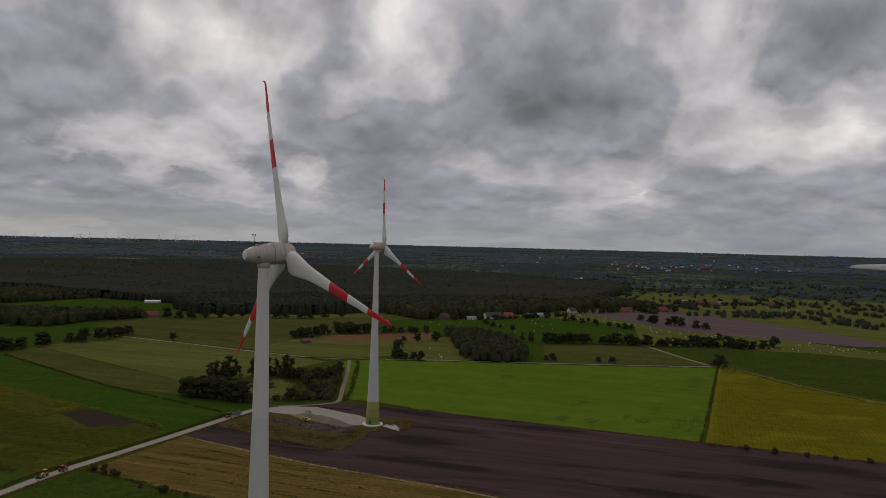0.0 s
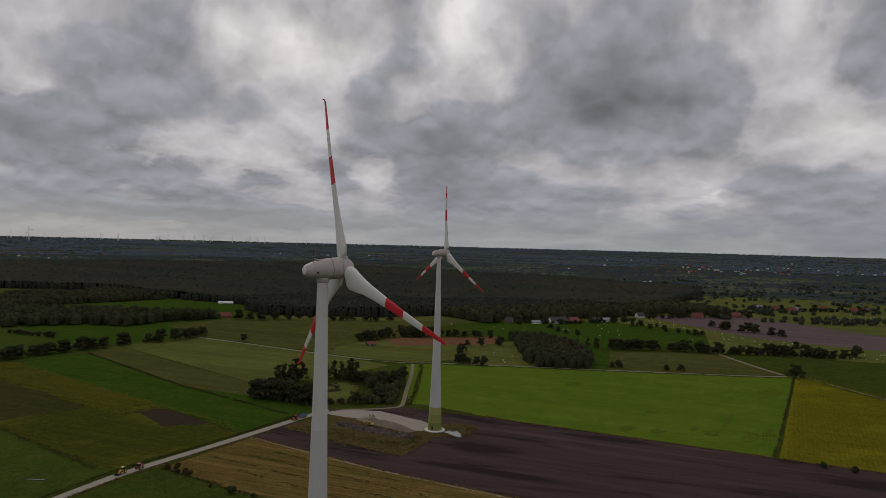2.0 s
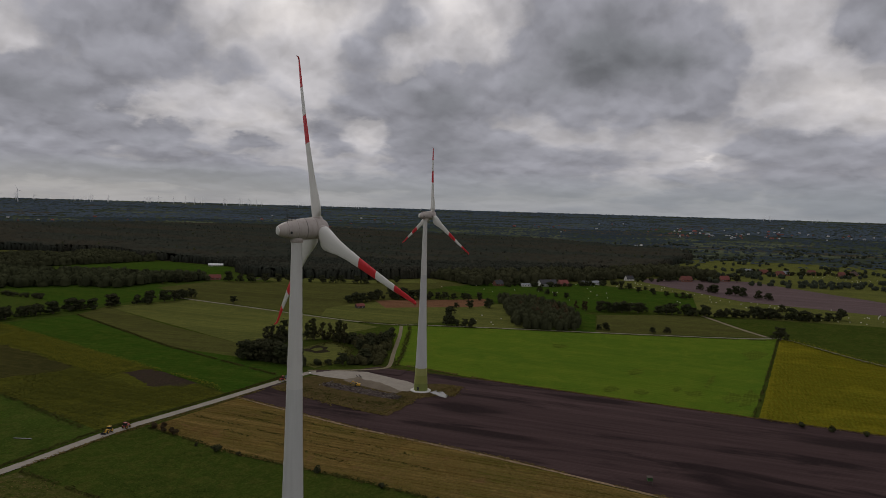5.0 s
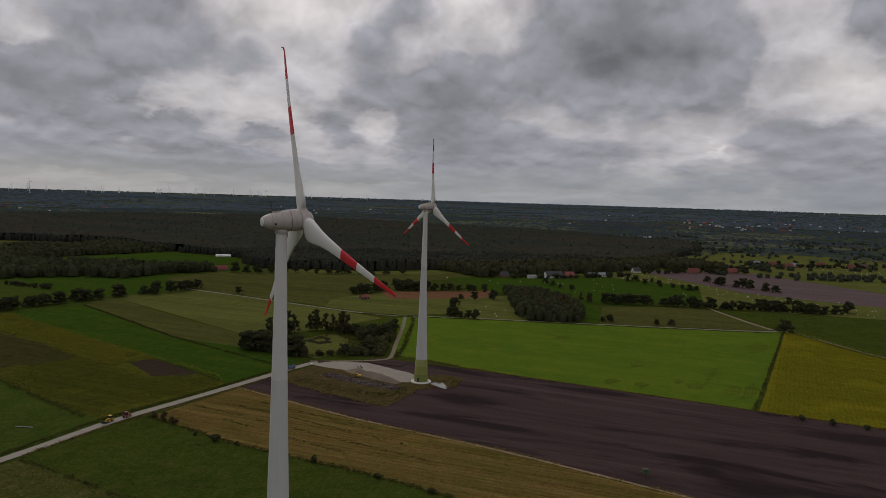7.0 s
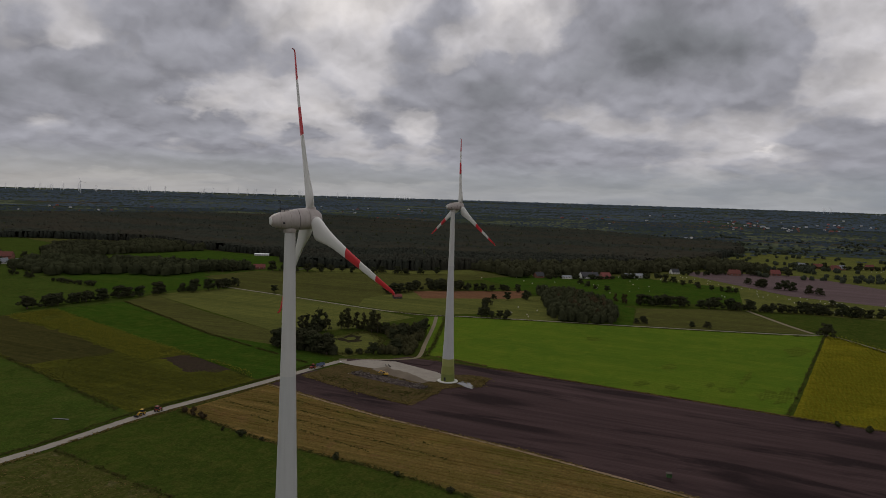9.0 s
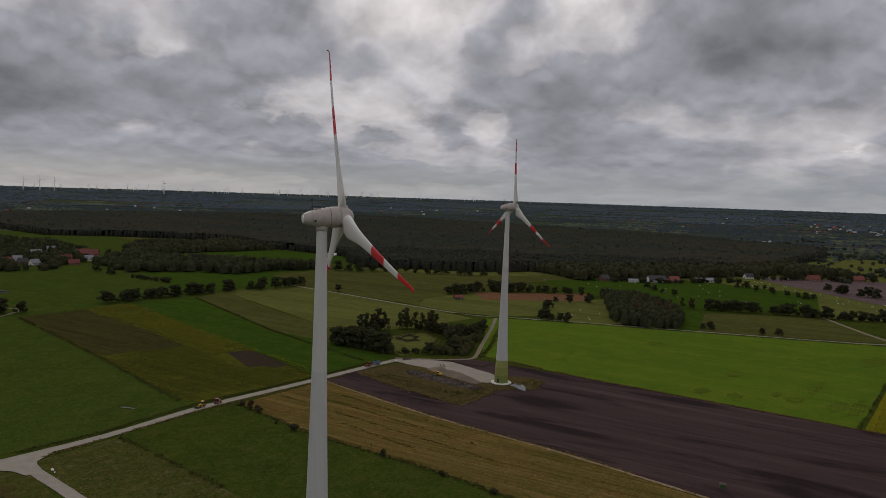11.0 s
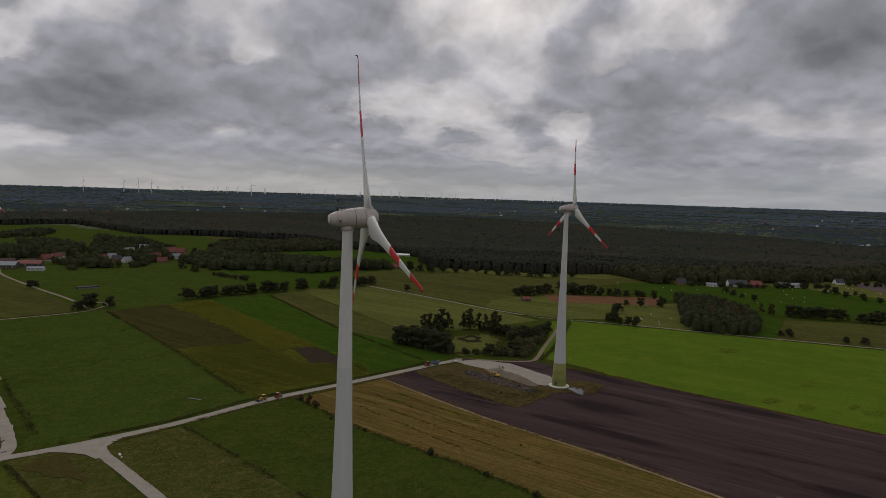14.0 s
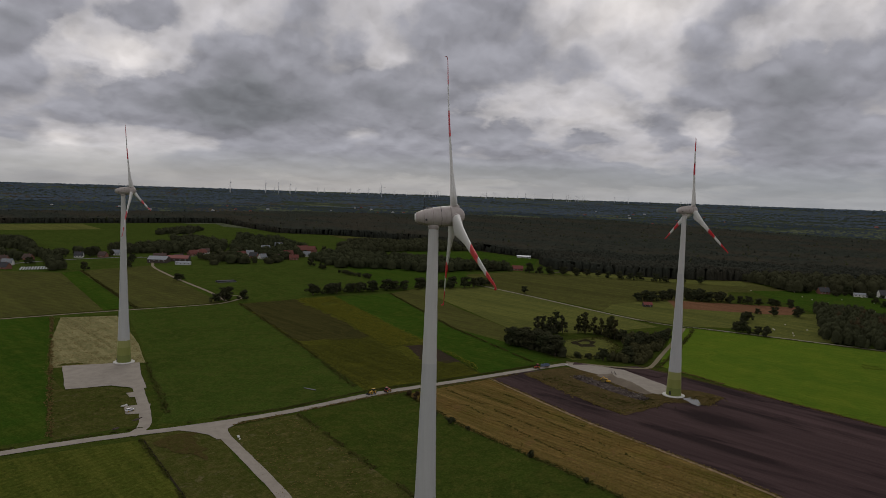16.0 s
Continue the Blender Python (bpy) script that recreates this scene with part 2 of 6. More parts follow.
M["maize"] = meadow("maize_crop", (0.070, 0.084, 0.0125), (0.052, 0.068, 0.0110), (0.104, 0.108, 0.0150), rows=(2.6, -16), patch=22, row_strength=0.3)
M["maize_dark"] = meadow("dark_maize", (0.048, 0.051, 0.0150), (0.038, 0.042, 0.0130), (0.062, 0.063, 0.0170), rows=(2.6, -14), patch=45, row_strength=0.3)
M["brown_meadow"] = meadow("brownish_meadow", (0.074, 0.083, 0.0220), (0.060, 0.069, 0.0200), (0.090, 0.104, 0.0240), rows=(9.0, -17), patch=55, row_strength=0.25)
M["pale_meadow"] = meadow("pale_meadow", (0.104, 0.126, 0.0300), (0.084, 0.104, 0.0270), (0.128, 0.146, 0.0330), rows=(8.0, -15), patch=60, row_strength=0.28)
M["stubble"] = meadow("straw_stubble", (0.156, 0.108, 0.0290), (0.094, 0.106, 0.0180), (0.182, 0.140, 0.0400), rows=(3.2, -3), patch=34, row_strength=0.6, bare=(0.165, 0.096, 0.0416))
M["rough"] = meadow("rough_grass", (0.060, 0.075, 0.0150), (0.048, 0.064, 0.0120), (0.100, 0.096, 0.0280), patch=20, bare=(0.120, 0.100, 0.0500))
M["mown"] = meadow("mown_grass", (0.066, 0.092, 0.0130), (0.050, 0.076, 0.0110), (0.098, 0.110, 0.0190), rows=(3.4, 74), patch=24, row_strength=0.3)
M["bleached"] = meadow("bleached_ground", (0.215, 0.220, 0.090), (0.150, 0.165, 0.060), (0.300, 0.295, 0.130), rows=(2.5, 74), patch=12, row_strength=0.25)
M["soil_red"] = meadow("grey_brown_soil", (0.044, 0.036, 0.024), (0.040, 0.038, 0.019), (0.056, 0.046, 0.029), patch=7)
M["rough_red"] = meadow("reddish_trampled_grass", (0.064, 0.058, 0.017), (0.056, 0.066, 0.014), (0.078, 0.062, 0.022), patch=10, bare=(0.058, 0.024, 0.016))
M["forest_soil"] = meadow("forest_soil", (0.032, 0.031, 0.0170), (0.026, 0.027, 0.0153), (0.042, 0.037, 0.0204), patch=12)
M["drowned"] = meadow("thin_drowned_crop", (0.083, 0.132, 0.0140), (0.072, 0.106, 0.0140), (0.092, 0.146, 0.0150), rows=(2.0, 94), patch=4, row_strength=0.5)
M["field_tan"] = meadow("tan_stubble", (0.170, 0.094, 0.0459), (0.146, 0.088, 0.0408), (0.186, 0.111, 0.0561), rows=(5, -40), patch=40)


def soil_mat(name, c1, c2, c3, turn, stains=()):
    s = Mat(name, 1.0, spec=0.03)
    st = s.noise(7.0, 6, 0.66, s.turned(turn, 1.0, 0.07))
    c = s.mix(s.band(st, 0.38, 0.62), c1, c2)
    st = s.noise(2.2, 6, 0.66, s.turned(turn, 1.0, 0.04))
    c = s.mix(s.times(s.band(st, 0.45, 0.62), 0.6), c, tint(c2, 0.75))
    wet = s.noise(24.0, 6, 0.62, s.turned(turn, 1.0, 0.30), 0.6)
    c = s.mix(s.band(wet, 0.52, 0.64), c, c3)
    c = s.mix(s.times(s.band(s.noise(12.0, 5, 0.6, s.turned(turn, 1.0, 0.05)), 0.54, 0.66), 0.5), c, tint(c1, 1.5))
    ragged = s.noise(10.0, 6, 0.65, s.turned(turn, 1.0, 0.16), 0.5)
    for sx, sy, rx, ry in stains:
        # wet hollows: an oval with a ragged, streaky rim
        m = s.n.new("ShaderNodeMapping")
        m.inputs["Location"].default_value = (-sx / rx, -sy / ry, 0)
        m.inputs["Scale"].default_value = (1 / rx, 1 / ry, 0)
        s.l.new(s.co, m.inputs[0])
        ln = s.n.new("ShaderNodeVectorMath")
        ln.operation = "LENGTH"
        s.l.new(m.outputs[0], ln.inputs[0])
        oval = s.band(ln.outputs["Value"], 1.0, 0.1)
        c = s.mix(s.times(s.band(s.times(oval, ragged), 0.16, 0.34), 0.9), c, c3)
    rows = s.wave(1.6, turn, 2.0)
    c = s.mix(s.times(rows, 0.36), c, tint(c1, 0.5))
    fine = s.noise(0.8, 6, 0.75)
    c = s.mix(s.times(s.band(fine, 0.4, 0.7), 0.5), c, tint(c1, 0.5))
    s.bump(fine, 0.9, 0.3)
    return s.done(c)


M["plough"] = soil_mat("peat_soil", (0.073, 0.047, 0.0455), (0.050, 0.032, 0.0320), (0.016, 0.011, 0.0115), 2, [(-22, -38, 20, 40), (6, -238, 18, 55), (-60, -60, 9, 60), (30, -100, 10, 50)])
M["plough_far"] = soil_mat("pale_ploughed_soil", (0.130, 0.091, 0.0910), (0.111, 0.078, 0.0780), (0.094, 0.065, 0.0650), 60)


def gravel_mat(name, c1, c2, c3):
    s = Mat(name, 0.92, spec=0.15)
    c = s.mix(s.band(s.noise(6.0, 6, 0.65), 0.36, 0.66), c1, c2)
    c = s.mix(s.band(s.noise(1.1, 5, 0.7), 0.58, 0.8), c, c3)
    g = s.noise(0.12, 3, 0.7)
    c = s.mix(s.times(g, 0.3), c, tint(c1, 0.55))
    s.bump(g, 0.6, 0.05)
    return s.done(c)


M["gravel"] = gravel_mat("pale_gravel", (0.295, 0.265, 0.222), (0.235, 0.208, 0.172), (0.17, 0.142, 0.10))
M["track"] = gravel_mat("sandy_track", (0.20, 0.165, 0.105), (0.15, 0.125, 0.075), (0.09, 0.08, 0.035))
M["lane"] = gravel_mat("worn_pale_lane", (0.21, 0.19, 0.135), (0.17, 0.155, 0.105), (0.11, 0.105, 0.05))
M["asphalt"] = gravel_mat("grey_asphalt", (0.16, 0.16, 0.16), (0.13, 0.13, 0.13), (0.10, 0.10, 0.10))
M["rubble"] = gravel_mat("dark_rubble", (0.075, 0.056, 0.048), (0.045, 0.033, 0.03), (0.18, 0.155, 0.13))
M["sand"] = gravel_mat("sand_heap", (0.175, 0.145, 0.108), (0.145, 0.118, 0.088), (0.115, 0.094, 0.070))


def coat_mat(name, colour, streak=0.25, rough=0.45):
    s = Mat(name, rough, spec=0.35)
    run = s.noise(0.7, 5, 0.6, s.turned(0, 1.0, 1.0, 0.06))
    c = s.mix(s.times(s.band(run, 0.45, 0.8), streak), colour, tint(colour, 0.62))
    c = s.mix(s.times(s.band(s.noise(5.0, 4, 0.6), 0.4, 0.7), streak * 0.6), c, tint(colour, 0.8))
    return s.done(c)


M["tower_white"] = coat_mat("tower_coat", (0.49, 0.495, 0.485))
M["tower_upper"] = coat_mat("tower_upper_coat", (0.55, 0.545, 0.52))
M["nacelle"] = coat_mat("nacelle_coat", (0.43, 0.385, 0.355), 0.6)
M["blade"] = coat_mat("blade_gelcoat", (0.66, 0.655, 0.62), 0.2, 0.35)
M["red"] = coat_mat("signal_red", (0.55, 0.018, 0.028), 0.15, 0.4)
M["green_a"] = coat_mat("dark_olive_coat", (0.17, 0.20, 0.05))
M["green_b"] = coat_mat("olive_coat", (0.23, 0.25, 0.065))
M["green_c"] = coat_mat("light_olive_coat", (0.29, 0.30, 0.10))
M["concrete"] = gravel_mat("concrete", (0.62, 0.61, 0.57), (0.52, 0.51, 0.47), (0.42, 0.40, 0.36))
M["dark_metal"] = plain("dark_metal", (0.04, 0.04, 0.045), 0.5, 0.3)
M["bark"] = plain("bark", (0.07, 0.055, 0.04), 0.95, size=0.3)


def leaf_mat(name, c1, c2, c3, stand=None, mottle=0.5):
    s = Mat(name, 1.0, spec=0.0)
    geo = s.n.new("ShaderNodeNewGeometry")
    info = s.n.new("ShaderNodeObjectInfo")
    c = s.mix(geo.outputs["Random Per Island"], c1, c2)
    c = s.mix(s.times(info.outputs["Random"], 0.6), c, c3)
    c = s.mix(s.times(s.band(s.noise(1.6, 3, 0.6), 0.4, 0.7), mottle), c, tint(c1, 0.5))
    if stand:
        c = s.mix(s.band(s.noise(150, 4, 0.6, s.turned(20, 1.0, 0.35)), 0.42, 0.60), c, stand)
        c = s.mix(s.times(s.band(s.noise(40, 4, 0.6), 0.5, 0.66), 0.6), c, tint(c2, 1.12))
    return s.done(c)


M["leaf"] = leaf_mat("oak_leaves", (0.034, 0.040, 0.021), (0.056, 0.062, 0.030), (0.054, 0.050, 0.028))
M["leaf_light"] = leaf_mat("alder_leaves", (0.036, 0.042, 0.020), (0.060, 0.064, 0.026), (0.064, 0.054, 0.026))
M["leaf_rust"] = leaf_mat("rusty_leaves", (0.064, 0.046, 0.026), (0.054, 0.047, 0.024), (0.074, 0.048, 0.027))
M["leaf_dark"] = leaf_mat("pine_needles", (0.035, 0.042, 0.029), (0.050, 0.058, 0.037), (0.046, 0.050, 0.034))
# forest colours raised towards grey, with a little haze mixed in
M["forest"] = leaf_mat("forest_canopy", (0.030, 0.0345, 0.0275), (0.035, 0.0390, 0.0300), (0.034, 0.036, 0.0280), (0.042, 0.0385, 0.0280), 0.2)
# distance haze is mixed into these blue-grey leaf colours
M["hazed_far_trees"] = leaf_mat("hazed_far_canopy", (0.034, 0.046, 0.056), (0.039, 0.051, 0.061), (0.038, 0.050, 0.059), (0.032, 0.044, 0.055), 0.1)
M["verge"] = meadow("brown_verge", (0.078, 0.065, 0.022), (0.060, 0.058, 0.018), (0.112, 0.086, 0.038), patch=11, bare=(0.10, 0.072, 0.045))
M["grime"] = plain("grimy_joint", (0.22, 0.19, 0.17), 0.8)
# paler and bluer still: the horizon's haze is put into the leaf colour
M["hazed_horizon_trees"] = leaf_mat("hazed_horizon_canopy", (0.058, 0.077, 0.097), (0.063, 0.082, 0.103), (0.062, 0.080, 0.100), (0.055, 0.073, 0.094), 0.05)
M["dry_edge"] = meadow("dry_grass_edge", (0.27, 0.215, 0.115), (0.19, 0.16, 0.075), (0.33, 0.26, 0.15), patch=6, clumpy=0.3)

# ---- shared builders ----
from mathutils.geometry import tessellate_polygon

CX, CY = -390.0, -180.0


def land(x, y):
    """Height of the land: level, with a slow rise far out."""
    s = max(0.0, (math.hypot(x - CX, y - CY) - 1800.0) / 3000.0)
    return 82.0 * s * s


def mesh_ob(name, verts, faces, mat, parent=None, smooth=False):
    me = bpy.data.meshes.new(name)
    me.from_pydata(verts, [], faces)
    if mat is not None:
        me.materials.append(mat)
    if smooth:
        me.polygons.foreach_set("use_smooth", [True] * len(me.polygons))
    me.update()
    ob = new(name, me)
    if parent is not None:
        ob.parent = parent
    return ob


def part(name, bm, mat, parent, label=""):
    me = bpy.data.meshes.new(name)
    bm.to_mesh(me)
    bm.free()
    me.materials.append(mat)
    ob = new(name, me)
    ob.parent = parent
    return tagged(ob, label)


def thing(name, m, label, category, group=""):
    ob = new(name)
    ob.matrix_basis = m
    return tagged(ob, label, category, group)


def box(bm, x0, y0, z0, x1, y1, z1, bevel=0.0):
    vs = [bm.verts.new(p) for p in ((x0, y0, z0), (x1, y0, z0), (x1, y1, z0), (x0, y1, z0), (x0, y0, z1), (x1, y0, z1), (x1, y1, z1), (x0, y1, z1))]
    fs = [bm.faces.new([vs[i] for i in q]) for q in ((3, 2, 1, 0), (4, 5, 6, 7), (0, 1, 5, 4), (1, 2, 6, 5), (2, 3, 7, 6), (3, 0, 4, 7))]
    if bevel:
        es = {e for f in fs for e in f.edges}
        bmesh.ops.bevel(bm, geom=list(es), offset=bevel, segments=2, affect="EDGES")
    return vs


def lathe(profile, seg=32, axis="z"):
    """A turned solid from (radius, height) pairs."""
    vs, fs = [], []
    for r, h in profile:
        for k in range(seg):
            a = 2 * math.pi * k / seg
            vs.append((r * math.cos(a), r * math.sin(a), h) if axis == "z" else (h, r * math.cos(a), r * math.sin(a)))
    for i in range(len(profile) - 1):
        for k in range(seg):
            j = (k + 1) % seg
            fs.append((i * seg + k, i * seg + j, (i + 1) * seg + j, (i + 1) * seg + k))
    fs.append(tuple(reversed(range(seg))))
    fs.append(tuple(range((len(profile) - 1) * seg, len(profile) * seg)))
    return vs, fs


def tube(bm, a, b, r0, r1, seg=6):
    a, b = Vector(a), Vector(b)
    d = (b - a).normalized()
    s = d.orthogonal().normalized()
    u = d.cross(s)
    rings = []
    for p, r in ((a, r0), (b, r1)):
        rings.append([bm.verts.new(p + r * (math.cos(2 * math.pi * k / seg) * s + math.sin(2 * math.pi * k / seg) * u)) for k in range(seg)])
    for k in range(seg):
        bm.faces.new((rings[0][k], rings[0][(k + 1) % seg], rings[1][(k + 1) % seg], rings[1][k]))
    bm.faces.new(list(reversed(rings[0])))
    bm.faces.new(rings[1])


# ---- the ground: one sheet to the horizon ----
rings = [0.0, 60, 150, 300, 500, 700, 900, 1150, 1450, 1800] + [1800 + 80 * k for k in range(1, 39)]
SEG = 180
gv, gf = [(CX, CY, 0.0)], []
for r in rings[1:]:
    for k in range(SEG):
        x, y = CX + r * math.cos(2 * math.pi * k / SEG), CY + r * math.sin(2 * math.pi * k / SEG)
        gv.append((x, y, land(x, y)))
for k in range(SEG):
    gf.append((0, 1 + k, 1 + (k + 1) % SEG))
for i in range(len(rings) - 2):
    for k in range(SEG):
        a, b = 1 + i * SEG + k, 1 + i * SEG + (k + 1) % SEG
        gf.append((a, a + SEG, b + SEG, b))


def land_mat():
    s = Mat("farmland", 1.0, spec=0.0)
    v = s.n.new("ShaderNodeTexVoronoi")
    v.distance, v.inputs["Scale"].default_value = "MANHATTAN", 1 / 190.0
    s.l.new(s.turned(8, 1.0, 0.55), v.inputs["Vector"])
    hue = s.n.new("ShaderNodeSeparateColor")
    s.l.new(v.outputs["Color"], hue.inputs[0])
    # field tones are greyed so the far land carries some haze
    c = s.mix(s.band(hue.outputs[0], 0.2, 0.8), (0.044, 0.055, 0.040), (0.056, 0.072, 0.044))
    c = s.mix(s.band(hue.outputs[1], 0.72, 0.74), c, (0.115, 0.130, 0.078))
    c = s.mix(s.band(hue.outputs[2], 0.86, 0.88), c, (0.088, 0.07, 0.05))
    c = s.mix(s.band(s.noise(30, 6, 0.68), 0.4, 0.65), c, (0.042, 0.050, 0.032))
    c = s.mix(s.times(s.band(s.noise(2.3, 5, 0.72), 0.4, 0.7), 0.5), c, (0.036, 0.042, 0.022))
    return s.done(c)


tagged(mesh_ob("ground", gv, gf, land_mat(), smooth=True), "flat green farmland reaching to the horizon", "ground", kind="structure")

LAYER = 0.0


def field(name, label, corners, mat, category="field", wobble=0.6, z=None, step=6.0):
    """A field as a thin sheet on the ground, with slightly uneven edges."""
    global LAYER
    LAYER += 0.0045
    pts = []
    for i, (x0, y0) in enumerate(corners):
        x1, y1 = corners[(i + 1) % len(corners)]
        d = math.hypot(x1 - x0, y1 - y0)
        n = max(1, int(d / step))
        for k in range(n):
            x, y = x0 + (x1 - x0) * k / n, y0 + (y1 - y0) * k / n
            q = noise.noise_vector(Vector((x * 0.13, y * 0.13, len(name))))
            pts.append((x + wobble * q.x, y + wobble * q.y))
    h = z if z is not None else 0.01 + LAYER
    tris = tessellate_polygon([[Vector((x, y, 0)) for x, y in pts]])
    vs = [(x, y, h + land(x, y)) for x, y in pts]
    fs = []
    for i, j, k in tris:
        up = (vs[j][0] - vs[i][0]) * (vs[k][1] - vs[i][1]) - (vs[j][1] - vs[i][1]) * (vs[k][0] - vs[i][0])
        fs.append((i, j, k) if up > 0 else (i, k, j))
    me = bpy.data.meshes.new(name)
    me.from_pydata(vs, [], fs)
    me.materials.append(mat)
    return tagged(new(name, me), label, category, kind="structure")


def lane(name, label, line, width, mat, category="road", thick=0.08, z=0.0, wobble=0.35):
    """A road along a line of plan points: a low crowned strip with ragged shoulders."""
    global LAYER
    LAYER += 0.006
    pts = [Vector(p) for p in line]
    # round the corners by averaging, then lay points every few metres
    for _ in range(2):
        out = [pts[0]]
        for a, b in zip(pts, pts[1:]):
            out += [a.lerp(b, 0.25), a.lerp(b, 0.75)]
        pts = out + [pts[-1]]
    fine = [pts[0]]
    for a, b in zip(pts, pts[1:]):
        n = max(1, int((b - a).length / 3.0))
        fine += [a.lerp(b, (k + 1) / n) for k in range(n)]
    vs, fs = [], []
    base = 0.20 + 0.12 * LAYER
    for i, p in enumerate(fine):
        d = (fine[min(i + 1, len(fine) - 1)] - fine[max(i - 1, 0)]).normalized()
        s = Vector((-d.y, d.x))
        w = width / 2 + wobble * noise.noise(Vector((p.x * 0.2, p.y * 0.2, 5.0)))
        w2 = width / 2 + wobble * noise.noise(Vector((p.x * 0.2, p.y * 0.2, 9.0)))
        for off, h in ((-w - 0.3, 0.0), (-w, thick * 0.8), (0, thick), (w2, thick * 0.8), (w2 + 0.3, 0.0)):
            q = p + s * off
            vs.append((q.x, q.y, base + h + land(q.x, q.y)))
    for i in range(len(fine) - 1):
        for k in range(4):
            a = i * 5 + k
            fs.append((a, a + 5, a + 6, a + 1))
    ob = mesh_ob(name, vs, fs, mat)
    return tagged(ob, label, category, kind="structure")


# ---- fields ----
field("field", "rough grass under the near fields", [(-560, -430), (560, -430), (640, -140), (600, 440), (-560, 470)], M["pasture_dark"], step=40.0)
field("field", "green grassland round the village", [(-560, 440), (-560, 1700), (-200, 1800), (400, 1760), (640, 1000), (600, 500), (240, 380), (60, 420)], M["pasture"], step=40.0)
field("field", "green hay meadows between hedgerows", [(560, -460), (760, -760), (1300, -900), (1480, -420), (1420, -125), (1000, -64), (880, 0), (640, 200), (560, 150), (640, -140)], M["pale_meadow"], step=40.0)
field("field", "dark peat field, freshly ploughed", [(-62, 88), (-40, 92), (10, 72), (44, 52), (43, -40), (33, -185), (24, -420), (-130, -420), (-104, -150), (-90, -80), (-84, -20), (-80, 5)], M["plough"])
field("field", "bright green young crop beside the ploughed field", [(58, 44), (196, 112), (214, 95), (236, 22), (262, -55), (306, -206), (334, -226), (33, -190), (43, -40)], M["sown"])
field("field", "yellow-green ripening maize in drilled rows", [(334, -228), (245, -284), (120, -420), (23, -420), (33, -193)], M["maize_ripe"])
field("field", "straw-coloured stubble strip beside the ploughed field", [(-125, 94), (-64, 88), (-82, 5), (-86, -30), (-92, -80), (-106, -150), (-132, -420), (-230, -420), (-150, -100), (-140, -35), (-138, 30)], M["stubble"])
field("field", "dark green pasture below the gravel road", [(-191, 99), (-126, 95), (-138, 30), (-142, -40), (-152, -110), (-250, -420), (-330, -420), (-206, -10)], M["pasture_dark"])
field("field", "worn brownish grass beside the branch road", [(-231, 100), (-192, 99), (-207, -10), (-330, -420), (-420, -420), (-246, 20)], M["rough"])
field("field", "rough grass between the ditch and the branch road", [(-265, 112), (-232, 108), (-243, 60), (-248, 15), (-275, -120), (-330, -120), (-273, 39)], M["rough"])
field("field", "yellow-green mown pasture south of the gravel road", [(-330, 120), (-266, 108), (-274, 39), (-330, -100), (-520, -60), (-520, 110)], M["mown"])
field("field", "green cattle pasture beside the gravel road", [(-254, 124), (-191, 108), (-141, 109), (-108, 245), (-66, 424), (-166, 441), (-200, 300), (-216, 243), (-226, 211), (-235, 171), (-245, 137)], M["pasture"])
field("field", "bleached crushed ground around the turbine base", [(-272, 263), (-217, 244), (-202, 300), (-181, 416), (-221, 430)], M["bleached"])
field("field", "deep green meadow beyond the ditch", [(-500, 150), (-296, 134), (-226, 440), (-262, 447), (-470, 470)], M["lush"])
field("field", "mown pad verge with brown grass", [(-296, 130), (-256, 128), (-248, 165), (-243, 190), (-252, 202), (-272, 209), (-272, 255), (-266, 262)], M["rough"])
field("field", "olive maize field with yellow patches", [(-140, 113), (-118, 111), (-60, 100), (-24, 203), (36, 415), (-68, 420), (-108, 245)], M["maize"])
field("field", "dark olive maize strip along the pasture", [(-67, 419), (-9, 417), (-34, 290), (-54, 226), (-80, 235), (-106, 249)], M["maize_dark"], "field", 5.0, None, 1.5)
field("field", "bare dark soil patch inside the maize", [(-66, 146), (-48, 126), (-38, 150), (-34, 182), (-48, 190), (-58, 170)], M["soil_red"], "soil", 4.5, None, 1.2)
field("field", "lush green grass strip between crops", [(-58, 100), (14, 92), (24, 150), (28, 222), (101, 401), (36, 415), (-24, 203)], M["lush"])
field("field", "dull brown-green meadow strip", [(24, 150), (60, 173), (100, 290), (152, 418), (101, 401), (28, 222)], M["brown_meadow"])
field("field", "pale green meadow along the lane", [(60, 173), (112, 140), (188, 122), (200, 165), (216, 250), (236, 385), (152, 418)], M["pale_meadow"])
field("field", "brownish meadow north of the track", [(-470, 472), (-262, 449), (-183, 443), (-147, 737), (-206, 790), (-520, 800)], M["brown_meadow"])
field("field", "narrow bright grass strip", [(-183, 443), (-158, 446), (-122, 746), (-147, 737)], M["lush"])
field("field", "dull green crop field by the farm", [(-158, 446), (-80, 432), (-40, 700), (-30, 770), (-124, 746)], M["brown_meadow"])
field("field", "green pasture below the village", [(-78, 436), (-60, 424), (36, 416), (101, 402), (140, 470), (210, 640), (290, 900), (60, 900), (-10, 760), (-62, 480)], M["pasture"])
field("field", "bright meadow beyond the tree row", [(125, 440), (250, 405), (330, 520), (360, 660), (230, 700)], M["lush"])
field("field", "brownish hay meadow beyond the lane", [(202, 140), (222, 225), (240, 385), (262, 420), (300, 490), (395, 482), (440, 410), (490, 300), (540, 250), (620, 246), (560, 150), (480, 200), (400, 160), (372, 66), (262, 60)], M["brown_meadow"])
field("field", "green meadow around the red barn", [(214, 200), (212, 110), (262, 62), (372, 66), (345, 200), (300, 215), (262, 222)], M["pale_meadow"])
field("field", "tan harvested strip", [(300, 170), (345, 205), (430, 96), (372, 70)], M["field_tan"])
